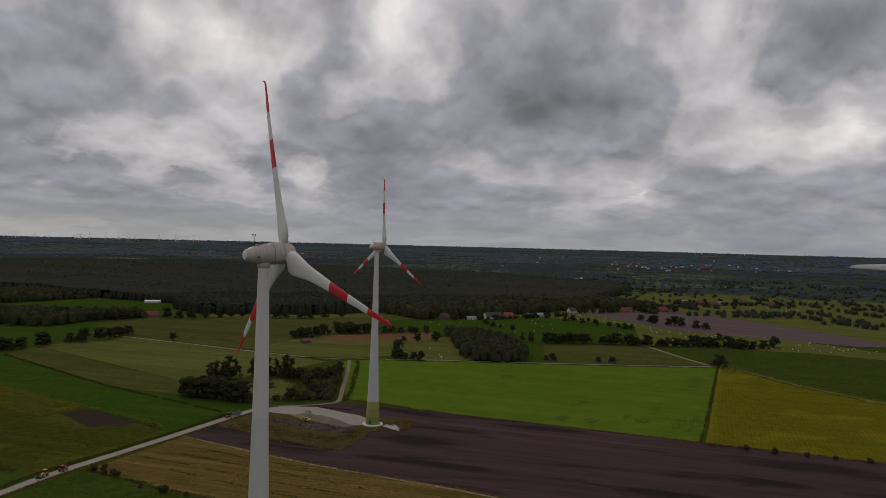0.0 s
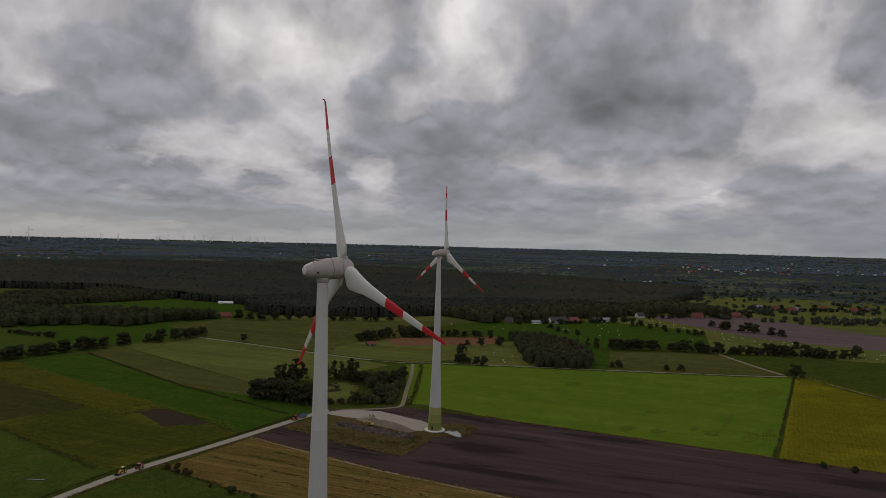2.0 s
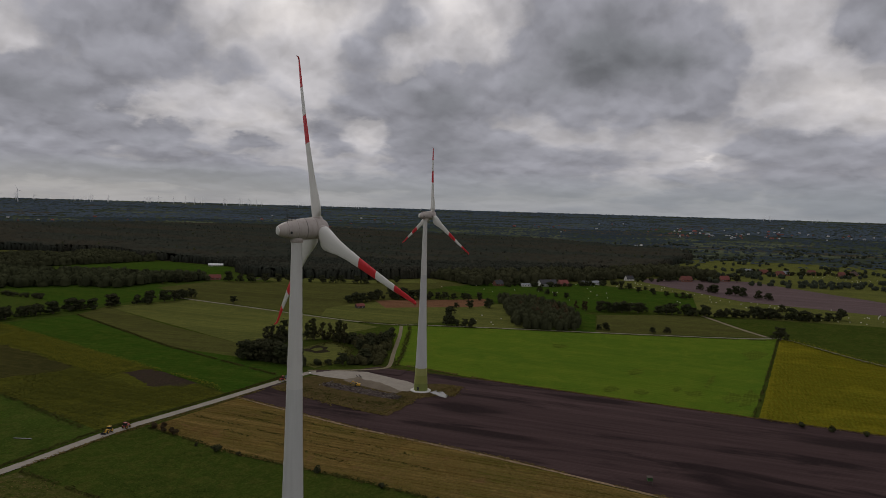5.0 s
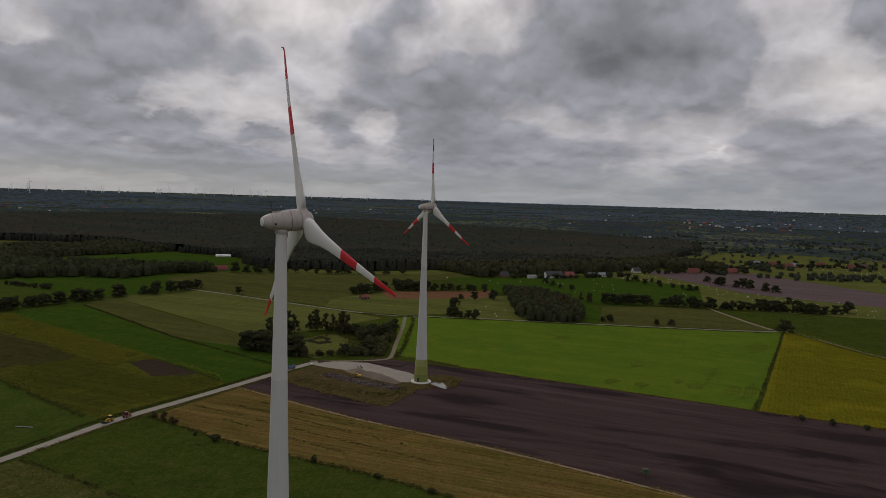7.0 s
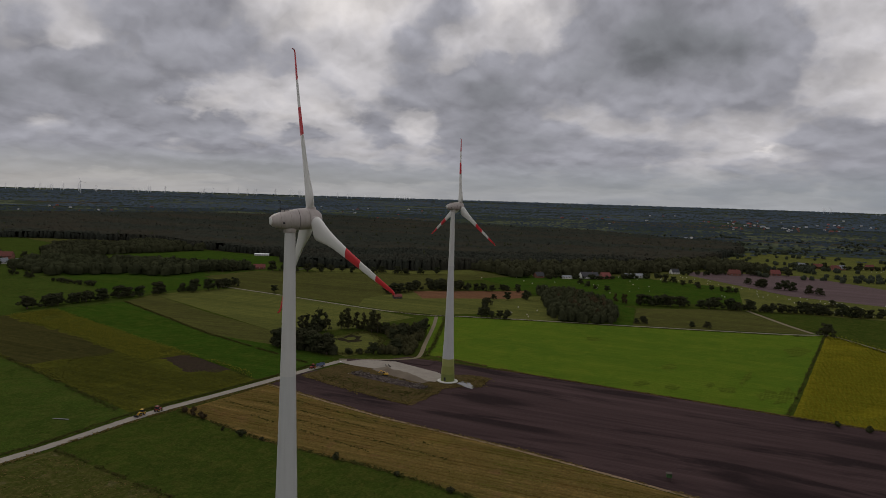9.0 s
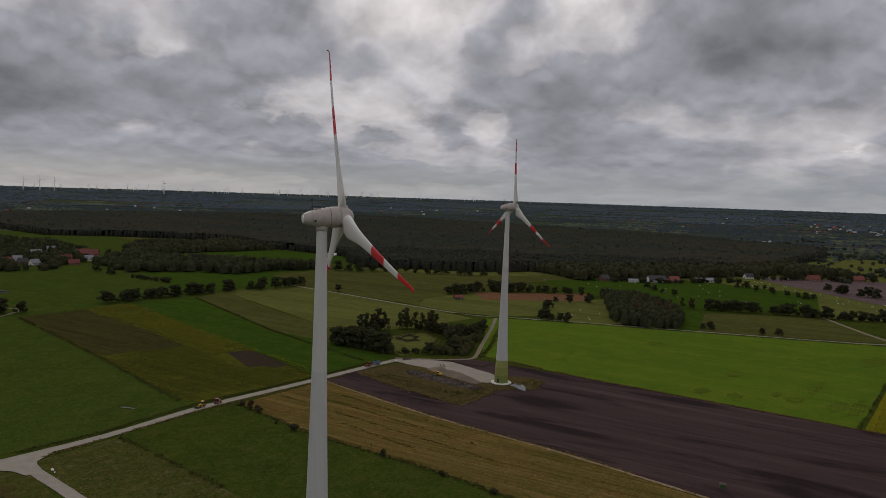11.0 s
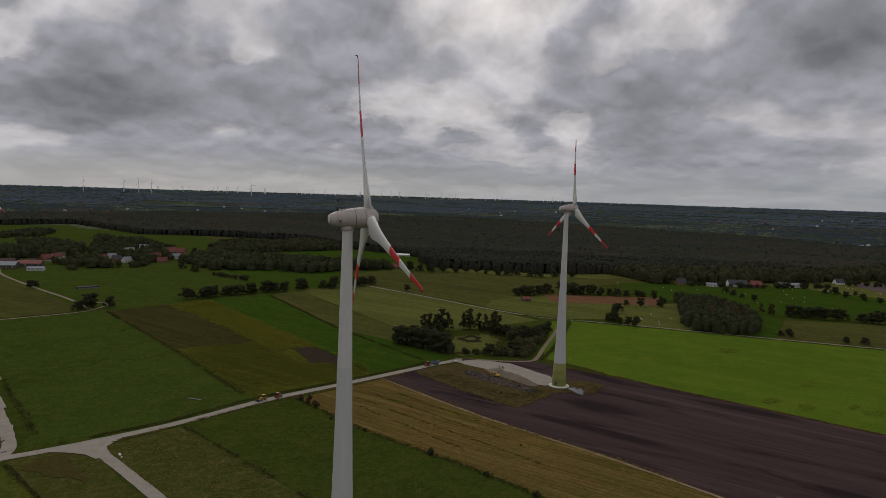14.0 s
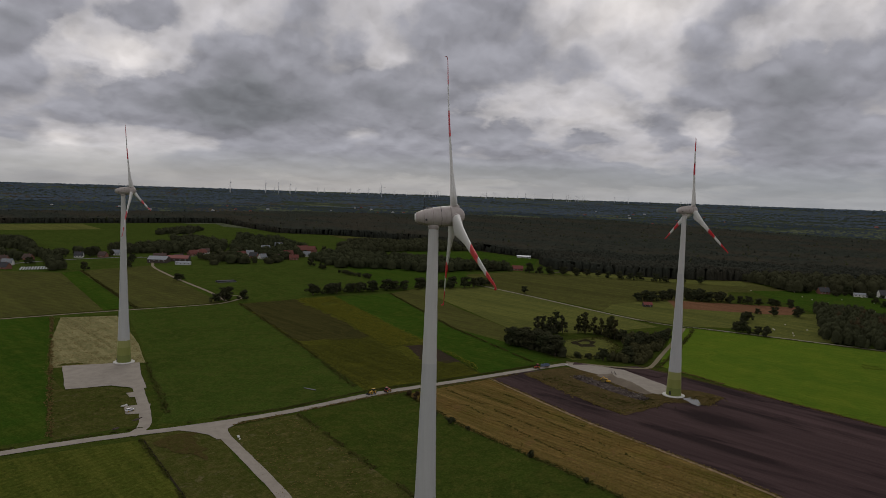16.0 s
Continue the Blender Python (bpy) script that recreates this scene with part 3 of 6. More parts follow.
field("field", "light mown meadow with bales", [(228, 62), (236, 20), (262, -8), (330, 0), (404, 66), (345, 92), (270, 66)], M["pale_meadow"])
field("field", "green pasture before the forest farms", [(405, 70), (520, 190), (625, 135), (690, 20), (640, -140), (500, -150), (380, -30), (395, 40)], M["lush"])
field("field", "small bright grass plot by the coppice", [(258, -48), (318, -40), (385, -26), (375, -48), (262, -66)], M["lush"])
field("field", "brown-green meadow along the lane", [(262, -66), (376, -50), (436, -150), (318, -214)], M["brown_meadow"])
field("field", "dark green crop beyond the lane", [(342, -214), (434, -160), (456, -330), (430, -420), (140, -420), (245, -287)], M["pasture_dark"])
field("field", "hay meadow dotted with round bales", [(640, -140), (690, 20), (760, -60), (600, -202), (560, -345), (480, -430), (430, -420), (456, -330), (434, -155), (500, -150)], M["pale_meadow"])
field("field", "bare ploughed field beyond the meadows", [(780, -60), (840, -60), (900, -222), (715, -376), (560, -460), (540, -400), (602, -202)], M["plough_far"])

# ---- roads and tracks ----
lane("road", "pale gravel service road across the fields", [(-480, 140), (-316, 126), (-273, 119), (-240, 110), (-191, 103), (-141, 105), (-91, 97), (-44, 91), (-15, 88), (8, 84)], 5.0, M["gravel"])
lane("road", "pale gravel branch road", [(-226, 108), (-234, 96), (-236, 80), (-240, 50), (-245, 15), (-262, -60), (-300, -180)], 4.6, M["gravel"])
lane("road", "gravel bend towards the turbine pad", [(-268, 115), (-258, 124), (-252, 142), (-247, 160), (-241, 184), (-234, 212), (-226, 240)], 5.0, M["gravel"])
lane("track", "sandy field track", [(-500, 470), (-262, 446), (-182, 441), (-90, 428), (-72, 434), (-40, 458), (-62, 485)], 2.6, M["track"], "track")
lane("road", "narrow paved lane between meadows", [(250, 440), (238, 387), (227, 305), (211, 216), (202, 150), (205, 118), (217, 92), (238, 27), (262, -60), (308, -214), (330, -226), (266, -266), (238, -286), (120, -400)], 3.2, M["lane"])
lane("track", "sandy track climbing between fields", [(432, -158), (360, -193), (322, -216)], 4.0, M["track"], "track")
lane("track", "rutted field track beside the ditch", [(203, 106), (166, 90), (130, 76), (90, 61), (56, 47), (44, 44), (36, 50), (24, 66), (12, 88)], 2.6, M["track"], "track")
field("gravel_junction", "wide gravel mouth of the branch road", [(-252, 114), (-240, 111), (-215, 106), (-221, 103), (-230, 98), (-233, 86), (-239, 88), (-240, 96), (-244, 104)], M["gravel"], "road", 0.3, 0.335, 2.0)
lane("verge", "pale dry grass strip between stubble and ploughed soil", [(-62, 90), (-72, 48), (-81, 5), (-85, -25), (-91, -80), (-105, -150), (-131, -300)], 1.3, M["dry_edge"], "verge", 0.06, wobble=0.5)
lane("verge", "narrow dry grass strip between crop and ploughed soil", [(46, 52), (43.5, -40), (34, -185), (25, -330)], 0.8, M["verge"], "verge", 0.06, wobble=0.5)

# ---- wind turbines ----
HUB, TOP = 108.4, 106.5


def blade_mesh(R=41.0, banded=True):
    """One rotor blade along +z, its flat side to +x: a wide root, a slim tapered tip and a bent winglet."""
    stations = [(1.5, 2.2, 1.0, -8, 0), (2.3, 2.3, 0.94, -8, 0), (2.8, 3.9, 0.55, -8, 0), (3.4, 5.0, 0.42, -8, 0), (4.6, 5.4, 0.36, -7, 0), (6.2, 5.0, 0.33, -6, 0), (8.0, 4.4, 0.30, -5, 0), (10.5, 3.6, 0.28, -4, 0),
                (14, 2.95, 0.26, -3, 0.05), (19.8, 2.35, 0.23, -2, 0.15), (26.5, 1.85, 0.20, -1, 0.35), (33.3, 1.4, 0.18, 0, 0.65), (37.5, 1.05, 0.17, 0, 0.9), (40.0, 0.8, 0.16, 0, 1.05), (40.8, 0.6, 0.16, 0, 0.95), (R, 0.34, 0.2, 0, 0.45)]
    n = 16
    vs, fs, red = [], [], []
    for z, chord, thick, twist, bend in stations:
        for k in range(n):
            a = 2 * math.pi * k / n
            x, y = 0.5 * thick * chord * math.sin(a), 0.5 * chord * math.cos(a)
            if thick < 0.9:
                x *= 0.35 + 0.65 * (0.5 + 0.5 * math.cos(a)) ** 0.5
                y -= 0.2 * (chord - 1.2 * math.exp(-(z / 6.0) ** 2))
            t = radians(twist)
            vs.append((x * math.cos(t) - y * math.sin(t) + bend, x * math.sin(t) + y * math.cos(t), z))
    for i in range(len(stations) - 1):
        mid = (stations[i][0] + stations[i + 1][0]) / 2
        for k in range(n):
            j = (k + 1) % n
            fs.append((i * n + k, i * n + j, (i + 1) * n + j, (i + 1) * n + k))
            red.append(1 if banded and (mid > 33.3 or 19.8 < mid < 26.5) else 0)
    fs.append(tuple(range((len(stations) - 1) * n, len(stations) * n)))
    red.append(1 if banded else 0)
    me = bpy.data.meshes.new("blade")
    me.from_pydata(vs, [], fs)
    me.materials.append(M["blade"])
    me.materials.append(M["red"])
    me.polygons.foreach_set("material_index", red)
    me.polygons.foreach_set("use_smooth", [True] * len(fs))
    me.update()
    return me


def tower_radius(z):
    pts = [(0, 4.35), (6, 4.05), (14.5, 3.6), (28, 3.0), (41, 2.58), (60, 2.08), (80, 1.66), (106.5, 1.2)]
    for (a, ra), (b, rb) in zip(pts, pts[1:]):
        if z <= b:
            return ra + (rb - ra) * (z - a) / (b - a)
    return pts[-1][1]


def tower_part(name, z0, z1, mat, parent, label=""):
    n = max(2, int((z1 - z0) / 3))
    prof = []
    for i in range(n + 1):
        z = z0 + (z1 - z0) * i / n
        prof.append((tower_radius(z), z))
    vs, fs = lathe(prof, 40)
    ob = mesh_ob(name, vs, fs, mat, parent, True)
    ob.data.set_sharp_from_angle(angle=radians(50))
    return tagged(ob, label)


BLADE, WHITE_BLADE = blade_mesh(), blade_mesh(banded=False)


def turbine(x, y, facing, turn, label, plain_blades=False):
    """A gearless turbine: facing is the bearing of its nose from +x, turn the rotor's angle, both in degrees."""
    t = thing("wind_turbine", pose(x, y, 0.0), label, "wind turbine", "wind turbines of the park")
    vs, fs = lathe([(6.3, -0.3), (6.3, 0.55), (6.1, 0.7), (4.2, 0.75)], 48)
    tagged(mesh_ob("foundation", vs, fs, M["concrete"], t), "pale concrete foundation ring")
    tower_part("green_band", 0.6, 5.2, M["green_a"], t, "dark olive band of the tower foot")
    tower_part("green_band", 5.2, 10.2, M["green_b"], t, "olive band of the tower foot")
    tower_part("green_band", 10.2, 14.6, M["green_c"], t, "light olive band of the tower foot")
    tower_part("tower", 14.6, 72, M["tower_white"], t)
    tower_part("upper_tower", 72, TOP, M["tower_upper"], t)
    vs, fs = lathe([(1.3, 105.4), (1.42, 105.5), (1.42, 106.1), (1.3, 106.9)], 32)
    mesh_ob("yaw_ring", vs, fs, M["nacelle"], t, True)
    door = bmesh.new()
    box(door, -4.33, -0.6, 1.2, -4.18, 0.6, 3.4, 0.04)
    part("tower_door", door, M["dark_metal"], t)
    body = [(0.95, -4.55), (1.02, -4.5), (1.25, -4.3), (1.62, -3.4), (1.95, -2.2), (2.2, -0.9), (2.38, 0.4), (2.46, 1.55)]
    vs, fs = lathe(body, 40, "x")
    nac = mesh_ob("nacelle", vs, fs, M["nacelle"], t, True)
    nac.data.set_sharp_from_angle(angle=radians(50))
    turn_head = pose(0, 0, HUB, 0, 0, facing) @ pose(0, 0, 0, 0, -4, 0)
    nac.matrix_basis = turn_head
    vs, fs = lathe([(2.36, 1.50), (2.36, 1.72)], 40, "x")
    ring = mesh_ob("seam", vs, fs, M["dark_metal"], nac, True)
    vs, fs = lathe([(2.47, 1.68), (2.5, 2.4), (2.5, 3.2), (2.48, 3.9)], 40, "x")
    gen = mesh_ob("generator_ring", vs, fs, M["nacelle"], nac, True)
    gen.data.set_sharp_from_angle(angle=radians(50))
    # tail cap, service hatch and seams
    vs, fs = lathe([(0.80, -4.72), (0.92, -4.70), (0.97, -4.62), (0.97, -4.5)], 32, "x")
    tagged(mesh_ob("tail_cap", vs, fs, M["blade"], nac, True), "pale round cap on the tail")
    for x0, r0, r1 in ((-2.62, 1.855, 1.862), (-0.42, 2.283, 2.288)):
        vs, fs = lathe([(r0, x0), (r1, x0 + 0.05)], 40, "x")
        mesh_ob("panel_joint", vs, fs, M["grime"], nac, True)
    bm = bmesh.new()
    box(bm, -1.9, -0.55, 2.02, -0.5, 0.55, 2.3, 0.06)
    part("roof_hatch", bm, M["nacelle"], nac)
    bm = bmesh.new()
    for x0, y0 in ((-2.5, -0.7), (-2.5, 0.7), (-1.5, -0.7), (-1.5, 0.7), (-0.5, -0.7), (-0.5, 0.7), (0.5, -0.7), (0.5, 0.7)):
        tube(bm, (x0, y0, 1.55), (x0, y0, 2.75), 0.045, 0.045)
    for y0 in (-0.7, 0.7):
        tube(bm, (-2.5, y0, 2.75), (0.5, y0, 2.75), 0.04, 0.04)
        tube(bm, (-2.5, y0, 2.4), (0.5, y0, 2.4), 0.03, 0.03)
    tube(bm, (-2.5, -0.7, 2.75), (-2.5, 0.7, 2.75), 0.04, 0.04)
    part("roof_rail", bm, M["dark_metal"], nac, "thin metal rail round the roof hatch")
    bm = bmesh.new()
    tube(bm, (-2.2, 0, 1.8), (-2.2, 0, 4.7), 0.06, 0.045)
    tube(bm, (-2.2, -0.6, 4.1), (-2.2, 0.6, 4.1), 0.045, 0.045)
    tube(bm, (-2.2, -0.6, 4.1), (-2.2, -0.6, 4.6), 0.05, 0.09)
    tube(bm, (-2.2, 0.6, 4.1), (-2.2, 0.6, 4.45), 0.05, 0.05)
    box(bm, -2.45, 0.58, 4.4, -2.0, 0.62, 4.55)
    part("wind_vane", bm, M["dark_metal"], nac, "thin mast with wind vane on the roof")
    for side in (-1, 1):
        bm = bmesh.new()
        box(bm, -2.4, side * 1.86 - 0.12, -0.75, -1.9, side * 1.86 + 0.12, -0.25, 0.05)
        part("side_vent", bm, M["dark_metal"], nac)
    hub = [(2.44, 3.98), (2.42, 4.6), (2.3, 5.5), (2.05, 6.3), (1.6, 7.0), (1.0, 7.45), (0.35, 7.65)]
    vs, fs = lathe(hub, 40, "x")
    spin = mesh_ob("rotor_hub", vs, fs, M["nacelle"], t, True)
    spin.matrix_basis = turn_head @ pose(0, 0, 0, turn, 0, 0)
    for k in range(3):
        b = new("blade", WHITE_BLADE if plain_blades else BLADE)
        b.parent = spin
        b.matrix_basis = pose(5.15, 0, 0, 120 * k, 0, 0)
        vs, fs = lathe([(1.28, 1.6), (1.34, 1.7), (1.34, 2.45), (1.22, 2.55)], 24)
        c = mesh_ob("blade_collar", vs, fs, M["nacelle"], spin, True)
        c.matrix_basis = pose(5.15, 0, 0, 120 * k, 0, 0)
    return t


turbine(-258.0, -76.1, -33, -12, "tall pale wind turbine with red-banded blades, among pastures")
turbine(0.0, 0.0, -33, 2, "tall pale wind turbine with olive foot, beside the ploughed field")
turbine(-227.3, 251.7, -33, 10, "tall pale wind turbine with olive foot, on a gravel crane pad")

# ---- drowned patches of the young crop ----
for x, y, a, b in [(76, -189, 5.2, 23.3), (220, -200, 8.2, 22.9), (60, -108, 4.3, 7.6), (62, -126, 3.8, 7.5), (73, -158, 4.3, 7.7), (115, -116, 3.8, 9.4), (79, -146, 2.5, 6.9), (185, -49, 5.1, 8.0), (75, -180, 3.3, 13.4), (114, -167, 2.1, 23.0)]:
    ring = [(x + b * math.cos(k * 0.7), y + a * math.sin(k * 0.7) - 0.15 * b * math.cos(k * 0.7)) for k in range(9)]
    ring = [(u + random.uniform(-0.35, 0.35) * b, w + random.uniform(-0.6, 0.6) * a) for u, w in ring]
    field("wet_patch", "dark drowned patch in the young crop", ring, M["drowned"], "soil", 1.8, 0.20, 1.0)

# ---- crane pads ----
field("gravel_pad", "grey gravel crane pad at the turbine foot", [(-272, 208), (-250, 202), (-243, 193), (-241, 185), (-236, 187), (-229, 215), (-220, 245), (-231, 251), (-260, 262)], M["gravel"], "gravel pad", 0.5, 0.34, 3.0)
field("gravel_pad", "small gravel lay-by", [(-256, 160), (-244, 157), (-250, 142), (-260, 147)], M["gravel"], "gravel pad", 0.4, 0.33, 3.0)
field("gravel_pad", "small gravel lay-by", [(-248, 183), (-239, 181), (-242, 172), (-249, 174)], M["gravel"], "gravel pad", 0.4, 0.33, 3.0)
field("grass_island", "brown-green grass verge around the pad", [(-37, 85), (0, 80), (8, 60), (10, 10), (22, -6), (20, -22), (0, -22), (-14, -6), (-56, -5), (-51, 28)], M["verge"], "verge", 2.2, 0.24, 2.0)
field("gravel_pad", "pale gravel crane pad beside the turbine", [(5, 88), (18, 78), (27, 53), (16, 16), (8, 2), (-6, 6), (-9, 16), (2, 41), (2, 68)], M["gravel"], "gravel pad", 0.6, 0.345, 3.0)

# ---- trees ----


def leaf_cloud(rng, lobes, count, size, flat=0.0):
    """Small leaf clumps spread over the skins of several lobes; returns verts and quads."""
    vs, fs = [], []
    weights = [l[3] * l[3] for l in lobes]
    for _ in range(count):
        cx, cy, cz, r, sq = rng.choices(lobes, weights)[0]
        d = Vector((rng.gauss(0, 1), rng.gauss(0, 1), rng.gauss(0.25, 1))).normalized()
        q = Vector((cx, cy, cz)) + Vector((d.x * r, d.y * r, d.z * r * sq)) * rng.uniform(0.72, 1.06)
        n = (d + Vector((rng.uniform(-1, 1), rng.uniform(-1, 1), rng.uniform(-0.6, 1.0))) * 0.6).normalized()
        s = n.orthogonal().normalized()
        s.rotate(Matrix.Rotation(rng.uniform(0, 6.28), 3, n))
        u = n.cross(s)
        a, b = size * rng.uniform(0.6, 1.3), size * rng.uniform(0.5, 1.0)
        i = len(vs)
        vs += [q - s * a, q - u * b + n * 0.12 * size, q + s * a, q + u * b - n * 0.10 * size]
        fs.append((i, i + 1, i + 2, i + 3))
    return vs, fs


def crown_shape(kind, seed):
    rng = random.Random(seed)
    lobes = []
    if kind == "oak":
        for _ in range(24):
            a, z = rng.uniform(0, 6.28), rng.uniform(1.8, 9.2)
            r = rng.uniform(0.5, 3.9) * (1.0 if z < 6.0 else 0.62)
            lobes.append((r * math.cos(a), r * math.sin(a), z, rng.uniform(0.7, 1.8), 0.85))
        lobes.append((0, 0, 5.4, 2.6, 1.0))
        return leaf_cloud(rng, lobes, 1150, 0.5)
    if kind == "tall":
        for k in range(24):
            z = 2.2 + 9.6 * k / 23 + rng.uniform(-0.5, 0.5)
            a, r = rng.uniform(0, 6.28), rng.uniform(0.4, 3.0) * (1.2 - 0.07 * z)
            lobes.append((r * math.cos(a), r * math.sin(a), z, rng.uniform(0.6, 1.35) * (1.15 - 0.035 * z), 0.9))
        return leaf_cloud(rng, lobes, 950, 0.42)
    for _ in range(7):
        a, r = rng.uniform(0, 6.28), rng.uniform(0.2, 1.4)
        lobes.append((r * math.cos(a), r * math.sin(a), rng.uniform(0.7, 2.0), rng.uniform(0.6, 1.1), 0.85))
    return leaf_cloud(rng, lobes, 420, 0.3)


def trunk_mesh(kind, seed):
    rng = random.Random(seed + 77)
    bm = bmesh.new()
    top = {"oak": 6.0, "tall": 9.5, "bush": 1.2}[kind]
    r = {"oak": 0.34, "tall": 0.26, "bush": 0.07}[kind]
    tube(bm, (0, 0, -0.2), (0.1, 0.05, top * 0.45), r * 1.15, r * 0.8, 8)
    tube(bm, (0.1, 0.05, top * 0.45), (0, 0.1, top), r * 0.8, r * 0.3, 8)
    for k in range(6):
        a, z = k * 1.05 + rng.uniform(-0.3, 0.3), top * rng.uniform(0.35, 0.75)
        ln = top * rng.uniform(0.25, 0.42)
        tube(bm, (0.08, 0.05, z), (ln * math.cos(a), ln * math.sin(a), z + ln * 0.7), r * 0.4, r * 0.12, 5)
    me = bpy.data.meshes.new("trunk")
    bm.to_mesh(me)
    bm.free()
    me.materials.append(M["bark"])
    return me


PROTO = {}


def plant(kind, x, y, scale, label, category="tree", leaf="leaf", group="", spin=None, wide=1.0):
    """Sets a tree or bush; alike ones share their meshes."""
    seed = random.randrange(3)
    key = (kind, leaf, seed)
    if key not in PROTO:
        vs, fs = crown_shape(kind, seed * 13 + len(kind))
        me = bpy.data.meshes.new("crown")
        me.from_pydata(vs, [], fs)
        me.materials.append(M[leaf])
        PROTO[key] = (trunk_mesh(kind, seed), me)
    name = "bush" if kind == "bush" else "tree"
    t = thing(name, pose(x, y, land(x, y), 0, 0, random.uniform(0, 360) if spin is None else spin) @ Matrix.Diagonal((scale * wide * (1.5 if kind == "oak" else 1.2), scale * wide * (1.5 if kind == "oak" else 1.2), scale * 1.15, 1)), label, category, group)
    for nm, me in (("trunk" if kind != "bush" else "stem", PROTO[key][0]), ("crown", PROTO[key][1])):
        o = new(nm, me)
        o.parent = t
    return t


def tree_row(kind, a, b, n, scale, label, leaf="leaf", jitter=2.0, group="", spread=0.2, wide=1.0):
    for k in range(n):
        f = (k + 0.5) / n
        plant(kind, a[0] + (b[0] - a[0]) * f + random.uniform(-jitter, jitter), a[1] + (b[1] - a[1]) * f + random.uniform(-jitter, jitter), scale * random.uniform(1 - spread, 1 + spread), label,
              "bush" if kind == "bush" else "tree", leaf, group, wide=wide)


def inside(x, y, poly):
    c = False
    for (x0, y0), (x1, y1) in zip(poly, poly[1:] + poly[:1]):
        if (y0 > y) != (y1 > y) and x < (x1 - x0) * (y - y0) / (y1 - y0) + x0:
            c = not c
    return c


def woods(name, label, places, height, width, clumps, size, mat, seed, up=0.0, sides=0, rings=2, skirt=0.12, even=0.68):
    """Many crowns in one mesh, for woods that nobody could count. places: n x 2 plan points.
    Each crown is a lumpy dome (where sides is set) with leaf clumps over it."""
    rng = np.random.default_rng(seed)
    P = np.asarray(places, float)
    n = len(P)
    hs = height * rng.uniform(even, 1.15, n)
    if n > 2000 and height > 6:
        hs *= np.array([1.0 + 0.22 * noise.noise(Vector((x / 70, y / 70, 1.5))) for x, y in P])
    ws = width * rng.uniform(0.75 if even > 0.65 else 0.55, 1.2 if even > 0.65 else 1.4, n)
    z0 = np.array([land(x, y) for x, y in P])
    V, F = np.zeros((0, 3)), []
    if sides:
        # rings of a dome from the skirt to the crown, pushed in and out
        k = np.arange(sides)
        a = 2 * np.pi * k / sides
        rows = []
        for r in range(rings):
            f = r / rings
            rad = math.cos(f * 1.25) * (0.8 if r == 0 else 0.92)
            rr = rad * 0.5 * ws[:, None] * rng.uniform(0.78, 1.14, (n, sides))
            ang = a[None, :] + rng.uniform(-0.3, 0.3, (n, sides)) + r * 0.4 + rng.uniform(0, 6.28, (n, 1)) * (r < 0)
            zz = (z0 + hs * (skirt + (0.95 - skirt) * math.sin(f * 1.35)))[:, None] * np.ones((n, sides)) + hs[:, None] * rng.uniform(-0.06, 0.06, (n, sides)) * (r > 0)
            rows.append(np.stack([P[:, :1] + rr * np.cos(ang), P[:, 1:] + rr * np.sin(ang), zz], 2))
        top = np.stack([P[:, 0] + rng.normal(0, 0.06, n) * ws, P[:, 1] + rng.normal(0, 0.06, n) * ws, z0 + hs * 0.97], 1)[:, None, :]
        D = np.concatenate(rows + [top], 1)
        m = sides * rings + 1
        V = D.reshape(-1, 3)
        cell = []
        for r in range(rings - 1):
            for q in range(sides):
                e = (q + 1) % sides
                cell.append((r * sides + q, r * sides + e, (r + 1) * sides + e, (r + 1) * sides + q))
        cap = [((rings - 1) * sides + q, (rings - 1) * sides + (q + 1) % sides, m - 1) for q in range(sides)]
        base = np.arange(n)[:, None, None] * m
        F = (np.array(cell)[None] + base).reshape(-1, 4).tolist() if cell else []
        F += (np.array(cap)[None] + base).reshape(-1, 3).tolist()
    smooth = len(F)
    if clumps:
        d = rng.normal(size=(n, clumps, 3))
        d[:, :, 2] = np.abs(d[:, :, 2]) * 1.1 - 0.35
        d /= np.linalg.norm(d, axis=2)[:, :, None]
        rad = rng.uniform(0.84, 1.06, (n, clumps, 1))
        c = np.empty((n, clumps, 3))
        c[:, :, :2] = P[:, None, :] + d[:, :, :2] * rad * ws[:, None, None] * 0.5
        c[:, :, 2] = (z0 + hs * 0.56)[:, None] + d[:, :, 2] * rad[:, :, 0] * (hs * 0.42)[:, None]
        s = rng.normal(size=(n, clumps, 3))
        nn = d * (1 - up) + 0.42 * (1 - 0.6 * up) * rng.normal(size=d.shape)
        nn[:, :, 2] += up
        nn /= np.linalg.norm(nn, axis=2)[:, :, None]
        s -= nn * (s * nn).sum(2)[:, :, None]
        s /= np.linalg.norm(s, axis=2)[:, :, None]
        u = np.cross(nn, s)
        a = size * rng.uniform(0.6, 1.3, (n, clumps, 1))
        b = size * rng.uniform(0.5, 1.0, (n, clumps, 1))
        Q = np.stack([c - s * a, c - u * b, c + s * a, c + u * b], 2).reshape(-1, 3)
        F += (np.arange(len(Q)).reshape(-1, 4) + len(V)).tolist()
        V = np.concatenate([V, Q])
    me = bpy.data.meshes.new(name)
    me.from_pydata(V.tolist(), [], F)
    me.materials.append(mat)
    me.polygons.foreach_set("use_smooth", [k < smooth for k in range(len(F))])
    return tagged(new(name, me), label, "woods", kind="stuff")


